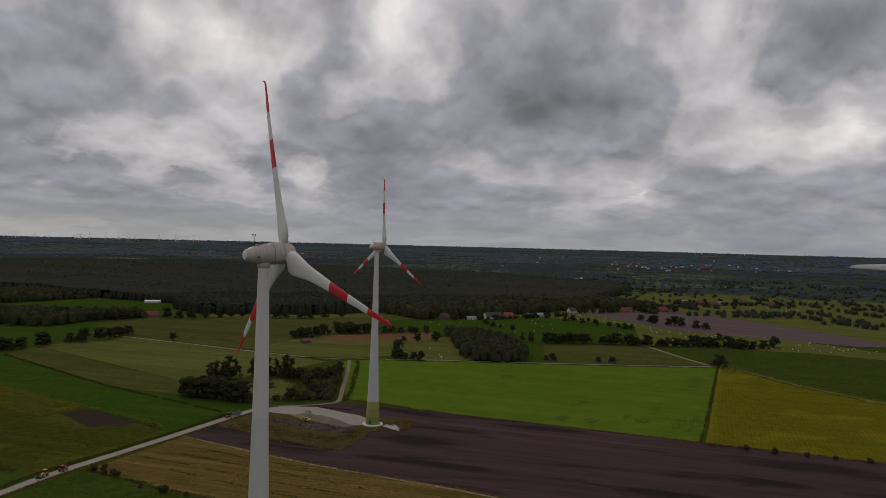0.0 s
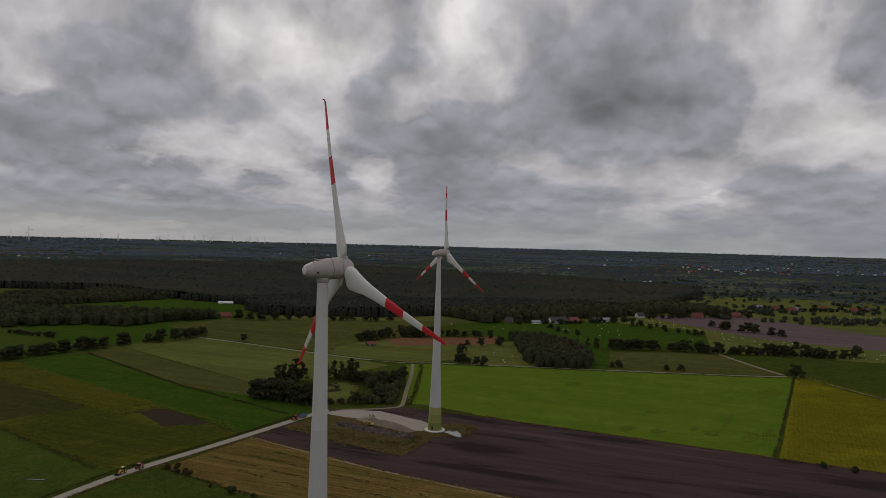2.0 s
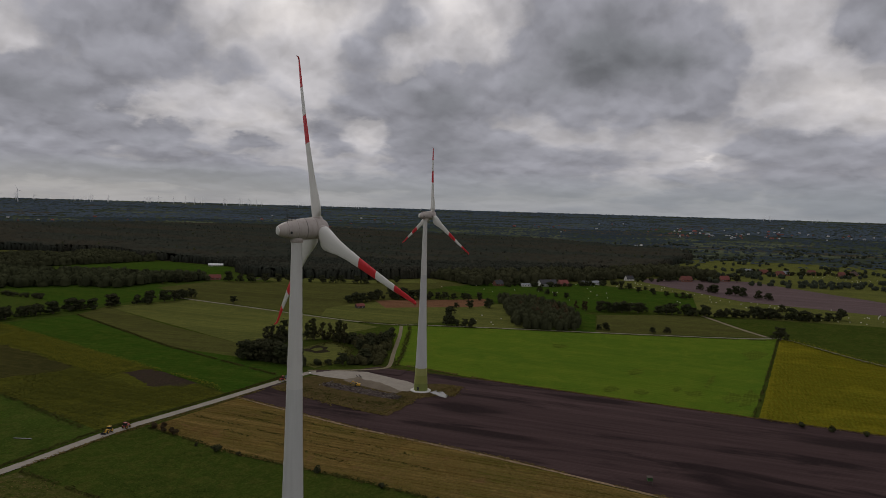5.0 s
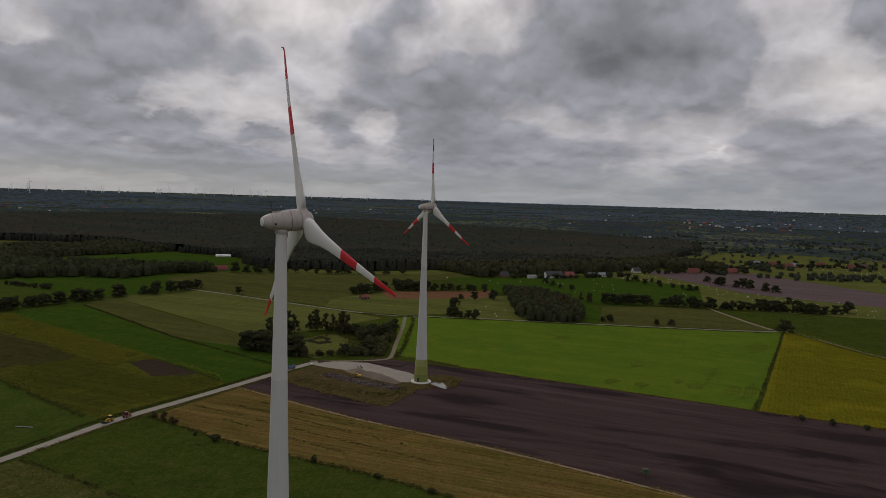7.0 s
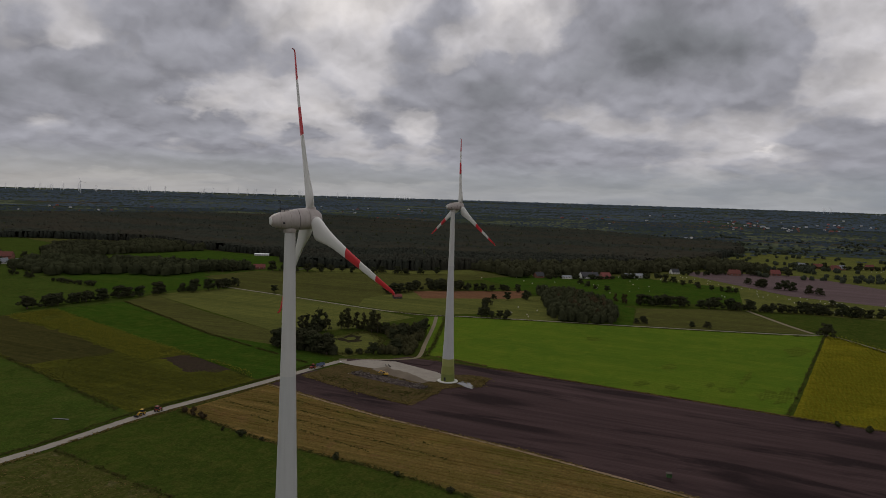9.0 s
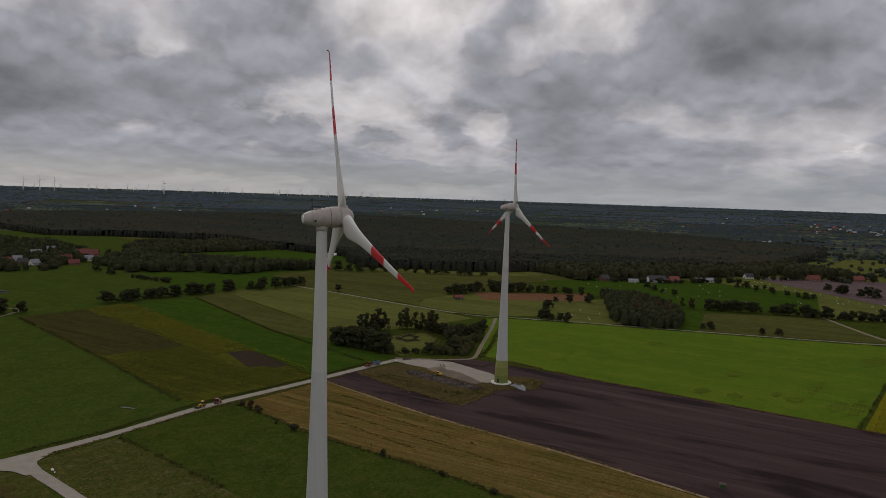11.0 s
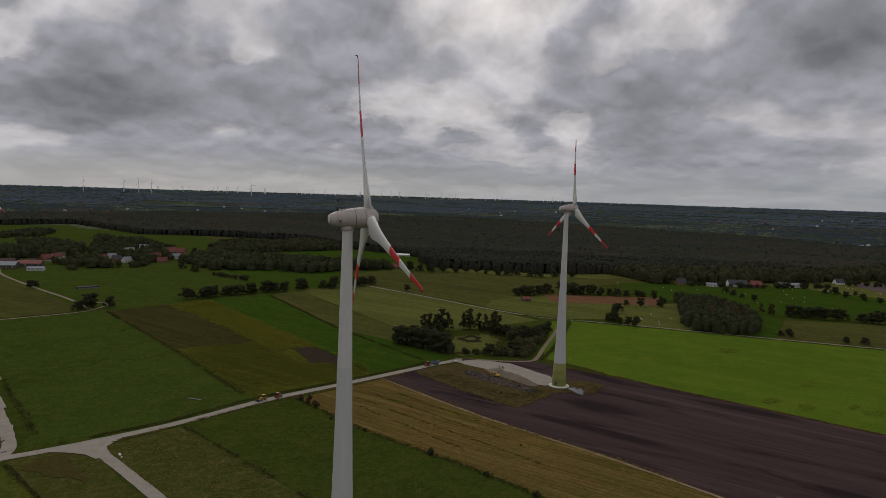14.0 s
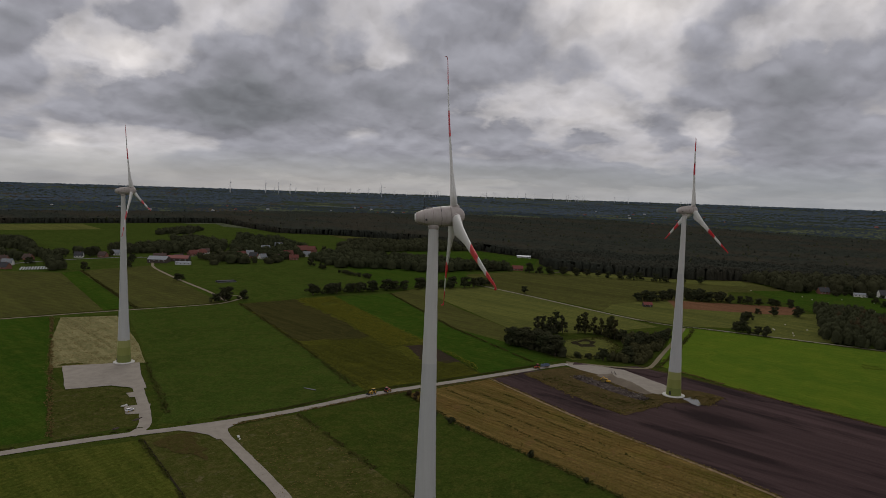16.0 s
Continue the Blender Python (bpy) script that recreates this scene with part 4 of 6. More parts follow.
def sprinkle(poly, spacing, seed, gaps=0.0, gap_size=60.0):
    """Random plan points inside an outline, with clearings."""
    rng = random.Random(seed)
    xs, ys = [p[0] for p in poly], [p[1] for p in poly]
    out = []
    area = (max(xs) - min(xs)) * (max(ys) - min(ys))
    for _ in range(int(area / spacing ** 2)):
        x, y = rng.uniform(min(xs), max(xs)), rng.uniform(min(ys), max(ys))
        if inside(x, y, poly) and noise.noise(Vector((x / gap_size, y / gap_size, seed))) > gaps - 1.0:
            out.append((x, y))
    return out


# the great forest behind the fields
FOREST = [(600, 760), (585, 590), (505, 525), (475, 470), (500, 410), (535, 315), (622, 245), (720, 165), (880, 10), (1020, -60), (1250, -95), (1420, -120), (1600, -100), (1720, 60), (1900, 320), (1900, 720), (1960, 1400), (1600, 1800), (1000, 2140), (0, 2200), (-700, 2050), (-620, 1840), (-60, 1800), (520, 1750), (470, 1330), (560, 1230), (610, 1120), (655, 970)]
field("forest_floor", "dark forest floor", FOREST, M["forest_soil"], "ground", 6.0, step=30.0)
pts = sprinkle(FOREST, 6.6, 3)
near = [p for p in pts if math.hypot(p[0] - CX, p[1] - CY) < 1300]
far = [p for p in sprinkle(FOREST, 10.5, 4) if math.hypot(p[0] - CX, p[1] - CY) >= 1300]
def at_edge(q, reach=20.0):
    return not all(inside(q[0] + a, q[1] + b, FOREST) for a, b in ((reach, 0), (-reach, 0), (0, reach), (0, -reach)))


rim = [q for q in pts if at_edge(q)] + [q for q in sprinkle(FOREST, 7.6, 9) if math.hypot(q[0] - CX, q[1] - CY) < 1300 and at_edge(q, 14.0)]
woods("forest_edge", "dark trees standing along the edge of the great forest", rim, 14.5, 9.0, 12, 0.95, M["forest"], 7, 0.25, 6, 3, 0.05, 0.66)
near = [q for q in near if not at_edge(q)]
far = [q for q in far if not at_edge(q)]
woods("forest", "dark mixed forest behind the fields", near, 16, 8.6, 8, 0.75, M["forest"], 1, 0.5, 6, 2, 0.62, 0.84)
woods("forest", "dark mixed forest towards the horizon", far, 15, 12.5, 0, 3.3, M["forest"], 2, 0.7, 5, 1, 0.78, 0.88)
# the closed canopy between the crowns, a little below their tops
def canopy(poly, step, height, mat):
    xs, ys = [p[0] for p in poly], [p[1] for p in poly]
    nx, ny = int((max(xs) - min(xs)) / step) + 1, int((max(ys) - min(ys)) / step) + 1
    index, vs, fs = {}, [], []
    reach = 1.6 * step
    for i in range(nx):
        for j in range(ny):
            x, y = min(xs) + i * step, min(ys) + j * step
            if inside(x, y, poly) and all(inside(x + a, y + b, poly) for a, b in ((reach, 0), (-reach, 0), (0, reach), (0, -reach))):
                q = noise.noise_vector(Vector((x * 0.31, y * 0.31, 4.0)))
                h = height * (1.0 + 0.22 * noise.noise(Vector((x / 70, y / 70, 1.5)))) + 1.1 * noise.noise(Vector((x * 0.13, y * 0.13, 2.0))) + 0.5 * q.z
                index[i, j] = len(vs)
                vs.append((x + 1.6 * q.x, y + 1.6 * q.y, h + land(x, y)))
    for (i, j), a in index.items():
        q = [index.get(k) for k in ((i + 1, j), (i + 1, j + 1), (i, j + 1))]
        if None not in q:
            fs.append((a, *q))
    return tagged(mesh_ob("forest_canopy", vs, fs, mat, None, True), "closed dark canopy of the great forest", "woods", kind="stuff")


canopy(FOREST, 7.0, 12.6, M["forest"])
# taller pines and paler birches standing out of the canopy
rng = random.Random(21)
woods("pine_stand", "dark pine tops standing above the forest", rng.sample(pts, 1100), 17.5, 6.5, 14, 0.7, M["forest"], 3, 0.4, 6, 3, 0.3)
woods("birch_stand", "paler birches mixed into the forest", rng.sample(pts, 900), 16.5, 8, 16, 0.8, M["leaf"], 4, 0.4, 7, 3)

# woods and hedges scattered over the far land
rng = random.Random(8)
places = []
while len(places) < 52000:
    r, a = 1650 + 3185 * rng.random() ** 0.62, radians(rng.uniform(-32, 98))
    x, y = CX + r * math.cos(a), CY + r * math.sin(a)
    if inside(x, y, FOREST) or a > radians(50) and r < 2330:
        continue
    # belts that run across the view, so that thin strips of field show between them
    along, across = a * 1500, r
    v = noise.noise(Vector((along / 420, across / 120, 2.0))) + 0.7 * noise.noise(Vector((along / 160, across / 55, 4.0)))
    v += rng.gauss(0, 0.16)
    if v > -0.16 - 0.10 * (r > 3900) + 0.36 * (r < 2100 and a < radians(20)):
        places.append((x, y))
woods("far_woods", "woods and hedges spread over the distant land", [q for q in places if math.hypot(q[0] - CX, q[1] - CY) < 3300], 6.0, 17, 0, 4.6, M["hazed_far_trees"], 5, 0.85, 5, 1, 0.5, 0.7)
woods("far_woods", "low woods along the horizon, tinted with haze", [q for q in places if math.hypot(q[0] - CX, q[1] - CY) >= 3300], 4.0, 26, 0, 4.6, M["hazed_horizon_trees"], 6, 0.85, 5, 1, 0.5, 0.75)


# hedgerows and scattered trees over the meadows beyond the bare field
rng = random.Random(44)
hedge_pts = []
for _ in range(95):
    r, a = rng.uniform(1230, 2500), radians(rng.uniform(-22, 14))
    x, y = CX + r * math.cos(a), CY + r * math.sin(a)
    turn = rng.choice((-64, 24)) + rng.uniform(-8, 8)
    ln = rng.uniform(40, 190)
    for k in range(int(ln / 9)):
        f = rng.uniform(-0.5, 0.5) * ln
        q = (x + f * math.cos(radians(turn)) + rng.gauss(0, 3), y + f * math.sin(radians(turn)) + rng.gauss(0, 3))
        if not inside(*q, FOREST):
            hedge_pts.append(q)
for _ in range(260):
    r, a = rng.uniform(1200, 2400), radians(rng.uniform(-22, 14))
    q = (CX + r * math.cos(a), CY + r * math.sin(a))
    if not inside(*q, FOREST):
        hedge_pts.append(q)
woods("hedgerow", "hedgerows and scattered trees on the far meadows", hedge_pts, 8.5, 9.5, 18, 0.8, M["leaf_dark"], 45, 0.2, 7, 3)


VILLAGE = [(34, 831), (78, 884), (96, 893), (112, 905), (144, 838), (160, 850), (150, 815), (150, 790), (229, 930), (215, 825), (275, 868), (292, 900), (27, 812), (188, 760), (-4, 805), (280, 975)]


def in_sight(q):
    """True for a place that would stand before or on a village house, seen from the fields."""
    for hx, hy in VILLAGE:
        d = Vector((CX - hx, CY - hy)).normalized()
        v = Vector((q[0] - hx, q[1] - hy))
        if -14 < v.dot(d) < 52 and abs(v.x * d.y - v.y * d.x) < 13:
            return True
    return False


def grove(name, label, poly, spacing, height, width, mat, seed, clumps=60, size=0.75):
    return woods(name, label, [q for q in sprinkle(poly, spacing, seed) if not in_sight(q)], height, width * 1.1, int(clumps * 0.75), size * 0.95, mat, seed, 0.15, 7, 3, 0.12, 0.58)


grove("tree_belt", "dense dark tree belt between meadow and clearing", [(187, 636), (255, 575), (271, 516), (330, 530), (395, 489), (412, 520), (372, 600), (385, 650), (330, 700), (300, 800), (220, 760), (200, 690)], 7.6, 13.5, 11, M["leaf"], 31, 110, 0.75)
grove("tree_belt", "dark trees along the forest clearing", [(300, 800), (418, 815), (590, 762), (640, 960), (540, 945), (480, 1000), (400, 950)], 8.5, 14, 12, M["leaf"], 32, 80, 0.95)
grove("tree_belt", "dark trees behind the village", [(-30, 1000), (60, 900), (110, 905), (180, 980), (210, 1150), (160, 1180), (120, 1050), (40, 1010)], 10.5, 15, 14, M["leaf"], 33, 110, 0.95)
grove("tree_belt", "dark trees beside the far meadow", [(205, 1380), (310, 1480), (330, 1440), (260, 1340), (180, 1320)], 11, 13, 13, M["leaf"], 34, 80, 1.1)
grove("tree_belt", "trees among the village gardens", [(60, 750), (95, 780), (190, 980), (330, 1240), (350, 1100), (300, 900), (200, 780), (150, 745)], 12, 13, 12, M["leaf"], 35, 90, 0.95)
grove("tree_belt", "dark trees at the end of the village street", [(-150, 765), (-136, 765), (-110, 900), (-112, 1015), (-88, 1195), (-100, 1240), (-170, 1240), (-125, 1015), (-130, 896)], 9, 13, 11, M["leaf"], 36, 100, 0.85)
grove("tree_belt", "trees along the forest edge farms", [(560, 150), (600, 125), (700, 30), (800, -20), (880, -80), (900, -150), (960, -170), (1040, -70), (880, 15), (720, 170), (625, 248)], 8.5, 16, 12, M["leaf"], 37, 90, 0.9)
grove("coppice", "dense dark coppice with rusty tones beside the lane", [(420, 75), (305, 27), (250, 8), (250, -21), (262, -48), (292, -47), (384, -16), (411, 14), (437, 53)], 5.0, 11.5, 7.0, M["leaf"], 38, 90, 0.6)
grove("coppice", "rusty young trees inside the coppice", [(400, 50), (320, 15), (280, -30), (300, -38), (380, -10), (425, 45)], 9.0, 11.5, 6.0, M["leaf_rust"], 39, 80, 0.6)
grove("undergrowth", "dark shrubs filling the small wood", [(22, 145), (20, 104), (16, 98), (24, 98), (40, 118), (76, 156), (92, 154), (84, 162), (40, 160)], 3.0, 6.0, 4.8, M["leaf"], 40, 80, 0.45)
grove("undergrowth", "dark shrubs beside the glade", [(50, 52), (40, 74), (55, 76), (84, 82), (105, 106), (110, 130), (112, 140), (125, 100), (150, 92), (120, 78), (80, 62)], 3.2, 6.0, 4.5, M["leaf_light"], 41, 60, 0.42)

# single trees and rows
OAK = "dark round oak in a row along the field edge"
G = "field edge oaks"
for x, y in [(22, 433), (38, 430), (50, 430), (65, 430), (78, 427), (93, 423), (113, 424), (122, 421), (132, 416), (155, 414)]:
    plant("oak", x, y, random.uniform(0.75, 1.25), OAK, group=G, wide=1.2)
    if random.random() < 0.7:
        plant("oak", x + random.uniform(4, 8), y + random.uniform(-3, 3), random.uniform(0.7, 1.0), OAK, group=G)
for x, y in [(180, 405), (187, 398), (194, 400), (208, 394), (221, 392), (236, 392), (250, 393), (243, 402)]:
    plant("oak", x, y, random.uniform(0.85, 1.2), "dark oak beside the end of the lane", group="lane oaks")
for x, y, k in [(-83, 440, 0.8), (-72, 444, 1.25), (-66, 449, 1.1), (-54, 440, 0.85)]:
    plant("oak", x, y, k, "lone round tree beside the sandy track", group="track trees")
plant("oak", 240, 327, 0.75, "lone small tree in the hay meadow")
for x, y in [(454, 396), (464, 384), (462, 366), (467, 350), (474, 337), (486, 331), (491, 307), (495, 296), (529, 263), (510, 280), (448, 410)]:
    plant("oak", x, y, random.uniform(0.8, 1.1), "dark tree in front of the forest edge", group="forest edge trees")
for x, y in [(408, 465), (409, 447), (416, 434), (429, 420), (442, 407), (353, 584), (334, 530), (337, 517), (355, 509), (369, 502), (392, 502)]:
    plant("oak", x, y, random.uniform(0.9, 1.3), "dark tree near the red-roofed cottage", group="cottage trees")
for x, y in [(311, 222), (318, 218), (321, 210), (330, 214), (337, 207), (350, 210), (356, 206), (372, 197), (371, 187), (374, 179), (378, 172), (387, 167), (396, 166), (380, 185), (390, 178)]:
    plant("oak", x, y, random.uniform(0.8, 1.15), "dark tree in the clump by the red barn", group="barn trees", wide=1.1)
for x, y in [(400, 147), (401, 138), (402, 127), (410, 117), (408, 110), (416, 99), (391, 154)]:
    plant("oak", x, y, random.uniform(0.6, 0.9), "low dark tree along the pasture edge", group="pasture edge trees")
plant("oak", 362, 70, 1.0, "lone oak beside the tan stubble")
for x, y in [(228, 70), (232, 66), (229, 60), (231, 52), (230, 45), (262, 80), (285, 90), (300, 92), (343, 102), (346, 87)]:
    plant("oak", x, y, random.uniform(0.55, 0.85), "dark tree of the small copse by the lane", group="lane copse")
for x, y in [(405, -49), (410, -57), (408, -65), (412, -72), (413, -80), (419, -89), (425, -93), (421, -111), (424, -119), (428, -125)]:
    plant("oak", x, y, random.uniform(0.85, 1.15), "dark round oak in the long meadow row", group="meadow row", wide=1.1)
for x, y in [(428, -139), (429, -147), (431, -160), (433, -174), (438, -182), (440, -192), (445, -200), (450, -210), (451, -217), (450, -225), (452, -231), (454, -249), (457, -259), (455, -266), (461, -275), (468, -287), (485, -300)]:
    plant("oak", x, y, random.uniform(0.7, 1.2), "dark round oak in the long meadow row", group="meadow row", wide=1.1)
tree_row("bush", (436, -140), (466, -285), 26, 1.5, "low dark hedge bush under the oaks", group="hedge bushes")
plant("oak", 513, -244, 0.85, "lone round tree among the bales")
for x, y in [(644, -43), (651, -53), (621, -70), (655, -76), (611, -90), (598, -109), (597, -121), (582, -131), (587, -139), (548, 55), (524, 39), (511, 26), (493, 7)]:
    plant("oak", x, y, random.uniform(0.5, 0.95), "small dark tree along the hay meadow", group="hay meadow trees")
for x, y in [(709, -150), (682, -162), (681, -171), (688, -167), (666, -189), (672, -197), (662, -206), (643, -225), (636, -237)]:
    plant("oak", x, y, random.uniform(0.7, 1.2), "dark tree at the edge of the bare field", group="bare field trees")
for x, y in [(288, -115), (296, -128), (282, -66), (285, -72)]:
    plant("oak", x, y, random.uniform(0.45, 0.7), "small dark tree in the meadow", group="meadow trees")
for x, y in [(400, -22), (404, -30), (396, -34)]:
    plant("tall", x, y, 0.85, "rust-brown tree beside the coppice", leaf="leaf_rust", group="rusty trees")
plant("oak", 312, -226, 1.12, "round dark tree at the lane corner", wide=0.95)
# the small wood round the pond
for x, y in [(21, 148), (22, 144), (22, 138), (21, 129), (24, 123), (22, 116), (21, 109), (20, 104), (27, 140), (30, 130)]:
    plant("oak", x, y, random.uniform(1.0, 1.3), "dark broad tree of the small wood", group="small wood")
for x, y in [(66, 160), (73, 160), (80, 158), (86, 157), (90, 153), (70, 152)]:
    plant("tall", x, y, random.uniform(1.05, 1.4), "slender dark alder above the small wood", group="small wood")
for x, y in [(102, 146), (106, 141), (110, 136), (111, 129), (105, 118), (106, 113), (114, 122), (108, 144)]:
    plant("tall", x, y, random.uniform(0.95, 1.3), "slender dark alder above the small wood", leaf="leaf_light", group="small wood")
for x, y in [(38, 76), (105, 105), (90, 90), (95, 84), (103, 82), (108, 79), (121, 82), (147, 90), (56, 67), (134, 86), (112, 92)]:
    plant("oak", x, y, random.uniform(0.65, 0.95), "dark round tree beside the pond glade", group="small wood")
for x, y in [(28, 90), (34, 86), (48, 60), (52, 73), (62, 72), (72, 78)]:
    plant("bush", x, y, random.uniform(1.0, 1.6), "dark bush in the pond glade", "bush", group="glade bushes")
# bushes along the service road, the stubble edge and the maize
for x, y in [(-126, 90), (-125, 86), (-128, 82), (-127, 79), (-129, 75), (-124, 92), (-122, 88)]:
    plant("bush", x, y, random.uniform(0.5, 0.95), "brownish bush beside the gravel road", "bush", "leaf_rust", "road bushes")
for x, y, k in [(-139, 42, 1.1), (-139, 30, 0.6), (-141, -12, 0.9), (-144, -44, 0.7), (-148, -70, 0.8), (-137, 55, 0.5), (-150, -95, 0.9)]:
    plant("bush", x, y, k, "dark bush on the edge of the stubble", "bush", group="stubble edge bushes")
for x, y, k in [(26, -214, 1.0), (25, -228, 1.0), (24, -244, 0.9), (24, -258, 0.8), (25, -275, 0.9)]:
    plant("bush", x, y, k, "low dark bush at the maize edge", "bush", group="maize edge bushes")
for x, y, k in [(-116, 754, 0.9), (-62, 930, 1.1), (-54, 927, 1.2), (-61, 760, 0.9), (-37, 819, 1.1), (165, 672, 1.0), (162, 640, 0.6), (160, 630, 0.6), (-56, 604, 0.8), (-48, 612, 0.6)]:
    plant("oak", x, y, k, "dark tree near the village farms", group="village trees")


tree_row("bush", (158, 590), (155, 545), 6, 1.5, "small dark bush on the line between two meadows", group="meadow line bushes")
tree_row("bush", (156, 540), (158, 516), 4, 1.8, "small dark bush on the line between two meadows", group="meadow line bushes")
for x, y in [(158, 634), (163, 630)]:
    plant("tall", x, y, 0.8, "slim upright tree on the village pasture", group="pasture poplars", wide=0.5)


def tufts(name, label, line, width, height, mat, seed, step=0.8, size=0.34):
    """A strip of rank grass and weeds along a line, as on ditch banks and field edges."""
    rng = random.Random(seed)
    pts = []
    for (x0, y0), (x1, y1) in zip(line, line[1:]):
        n = int(1.9 * math.hypot(x1 - x0, y1 - y0) / step)
        for k in range(n):
            f = rng.random()
            if noise.noise(Vector((x0 + (x1 - x0) * f, y0 + (y1 - y0) * f, seed)) * 0.08) > -0.38:
                pts.append((x0 + (x1 - x0) * f + rng.gauss(0, width / 2.4), y0 + (y1 - y0) * f + rng.gauss(0, width / 2.4)))
    return woods(name, label, pts, height, 1.2, 5, size, mat, seed, 0.55)


M["weeds"] = leaf_mat("ditch_weeds", (0.045, 0.050, 0.0135), (0.075, 0.075, 0.0210), (0.068, 0.062, 0.0195))
M["straw_weeds"] = leaf_mat("dry_grass", (0.150, 0.110, 0.0390), (0.105, 0.091, 0.0300), (0.165, 0.113, 0.0450))
M["maize_leaf"] = leaf_mat("maize_leaves", (0.106, 0.108, 0.0150), (0.165, 0.150, 0.0190), (0.130, 0.124, 0.0150), None, 0.25)
M["maize_leaf_ripe"] = leaf_mat("ripe_maize_leaves", (0.134, 0.138, 0.0120), (0.172, 0.166, 0.0165), (0.146, 0.148, 0.0150), None, 0.3)
M["maize_leaf_olive"] = leaf_mat("olive_maize_leaves", (0.050, 0.056, 0.013), (0.070, 0.075, 0.016), (0.066, 0.068, 0.015), None, 0.25)
tufts("ditch_weeds", "rank weeds along the pasture ditch", [(-192, 98), (-200, 40), (-206, -8), (-230, -90)], 1.6, 1.0, M["weeds"], 51)
tufts("ditch_weeds", "rank weeds along the stubble edge", [(-126, 94), (-138, 30), (-142, -40), (-152, -110)], 1.8, 0.9, M["weeds"], 52)
tufts("ditch_weeds", "weeds along the ditch beside the pad road", [(-216, 243), (-225, 211), (-234, 171), (-243, 137)], 2.2, 1.0, M["weeds"], 53)
tufts("ditch_weeds", "weeds along the pasture boundary", [(-142, 118), (-108, 245), (-66, 424)], 2.6, 1.2, M["weeds"], 54)
tufts("ditch_weeds", "weeds along the western ditch", [(-296, 134), (-281, 202), (-266, 264), (-226, 436)], 1.8, 0.9, M["straw_weeds"], 55)
tufts("ditch_weeds", "weeds along the wet ditch", [(-266, 108), (-274, 39), (-300, -40)], 1.4, 0.8, M["weeds"], 56)
tufts("ditch_weeds", "dry grass along the ploughed field", [(-62, 88), (-80, 5), (-84, -20), (-90, -80), (-104, -150), (-130, -300)], 1.4, 0.5, M["straw_weeds"], 57, 0.6)
tufts("ditch_weeds", "dry grass between crop and ploughed soil", [(58, 44), (43, -40), (33, -188), (24, -330)], 1.6, 0.6, M["straw_weeds"], 58, 0.6)
tufts("ditch_weeds", "weeds on the ditch between two crops", [(33, -190), (100, -199), (200, -211), (330, -226)], 1.5, 0.7, M["weeds"], 59, 0.8, 0.28)
tufts("ditch_weeds", "weeds along the track ditch", [(46, 40), (84, 51), (179, 87), (205, 98)], 2.4, 1.0, M["weeds"], 60, 0.5)
tufts("ditch_weeds", "verge grass along the gravel road", [(-320, 130), (-260, 123)], 1.2, 0.5, M["weeds"], 61)
tufts("ditch_weeds", "verge grass along the gravel road", [(-225, 102), (-141, 100), (-91, 92), (-40, 86)], 1.4, 0.5, M["straw_weeds"], 62, 0.5)
tufts("ditch_weeds", "verge grass along the gravel road", [(-240, 117), (-191, 110), (-141, 111), (-91, 103), (-44, 97), (-10, 94)], 1.6, 0.7, M["weeds"], 63, 0.5)
tufts("ditch_weeds", "verge grass along the paved lane", [(200, 150), (213, 92), (234, 27), (258, -60), (304, -214)], 1.4, 0.7, M["weeds"], 64, 0.6)
tufts("ditch_weeds", "low hedge along the dark crop", [(338, -218), (266, -262), (238, -282), (130, -385)], 1.6, 1.0, M["weeds"], 65, 0.6)
tufts("ditch_weeds", "weeds on the track bank", [(-262, 449), (-182, 445), (-90, 432)], 1.8, 0.8, M["weeds"], 66, 0.6)
tufts("ditch_weeds", "hedge between field strips", [(-156, 446), (-122, 744)], 2.0, 1.4, M["weeds"], 67, 0.5, 0.6)
tufts("ditch_weeds", "weeds between the strips of crop", [(-8, 101), (28, 222), (101, 401)], 2.0, 0.9, M["weeds"], 68, 0.5)


def crop(name, label, poly, row, along, turn, height, mat, seed, size=0.45):
    """A standing crop in drilled rows inside an outline."""
    rng = random.Random(seed)
    c, s = math.cos(radians(turn)), math.sin(radians(turn))
    us = [x * c + y * s for x, y in poly]
    vs = [-x * s + y * c for x, y in poly]
    pts = []
    u = min(us)
    while u < max(us):
        v = min(vs)
        while v < max(vs):
            w = v + rng.uniform(-0.4, 0.4) * along
            x, y = (u + rng.gauss(0, row * 0.1)) * c - w * s, (u + rng.gauss(0, row * 0.1)) * s + w * c
            if inside(x, y, poly) and noise.noise(Vector((x, y, seed)) * 0.05) > -0.42:
                pts.append((x, y))
            v += along
        u += row
    return woods(name, label, pts, height, 1.0, 4, size, mat, seed, 0.75)


crop("maize_crop", "standing olive-green maize", [(-139, 116), (-118, 114), (-62, 103), (-47, 120), (-72, 150), (-66, 182), (-56, 226), (-80, 234), (-108, 243)], 2.4, 1.1, -16, 2.2, M["maize_leaf_olive"], 71, 0.4)
crop("maize_crop", "standing yellow maize", [(-58, 104), (-24, 203), (34, 413), (-8, 415), (-33, 290), (-54, 226), (-62, 190), (-34, 188), (-38, 150), (-46, 118)], 2.4, 1.1, -16, 2.3, M["maize_leaf"], 74, 0.4)
crop("maize_crop", "ripening yellow maize in rows", [(330, -230), (245, -285), (160, -380), (25, -380), (34, -196)], 3.0, 1.15, -85, 1.9, M["maize_leaf_ripe"], 73, 0.42)
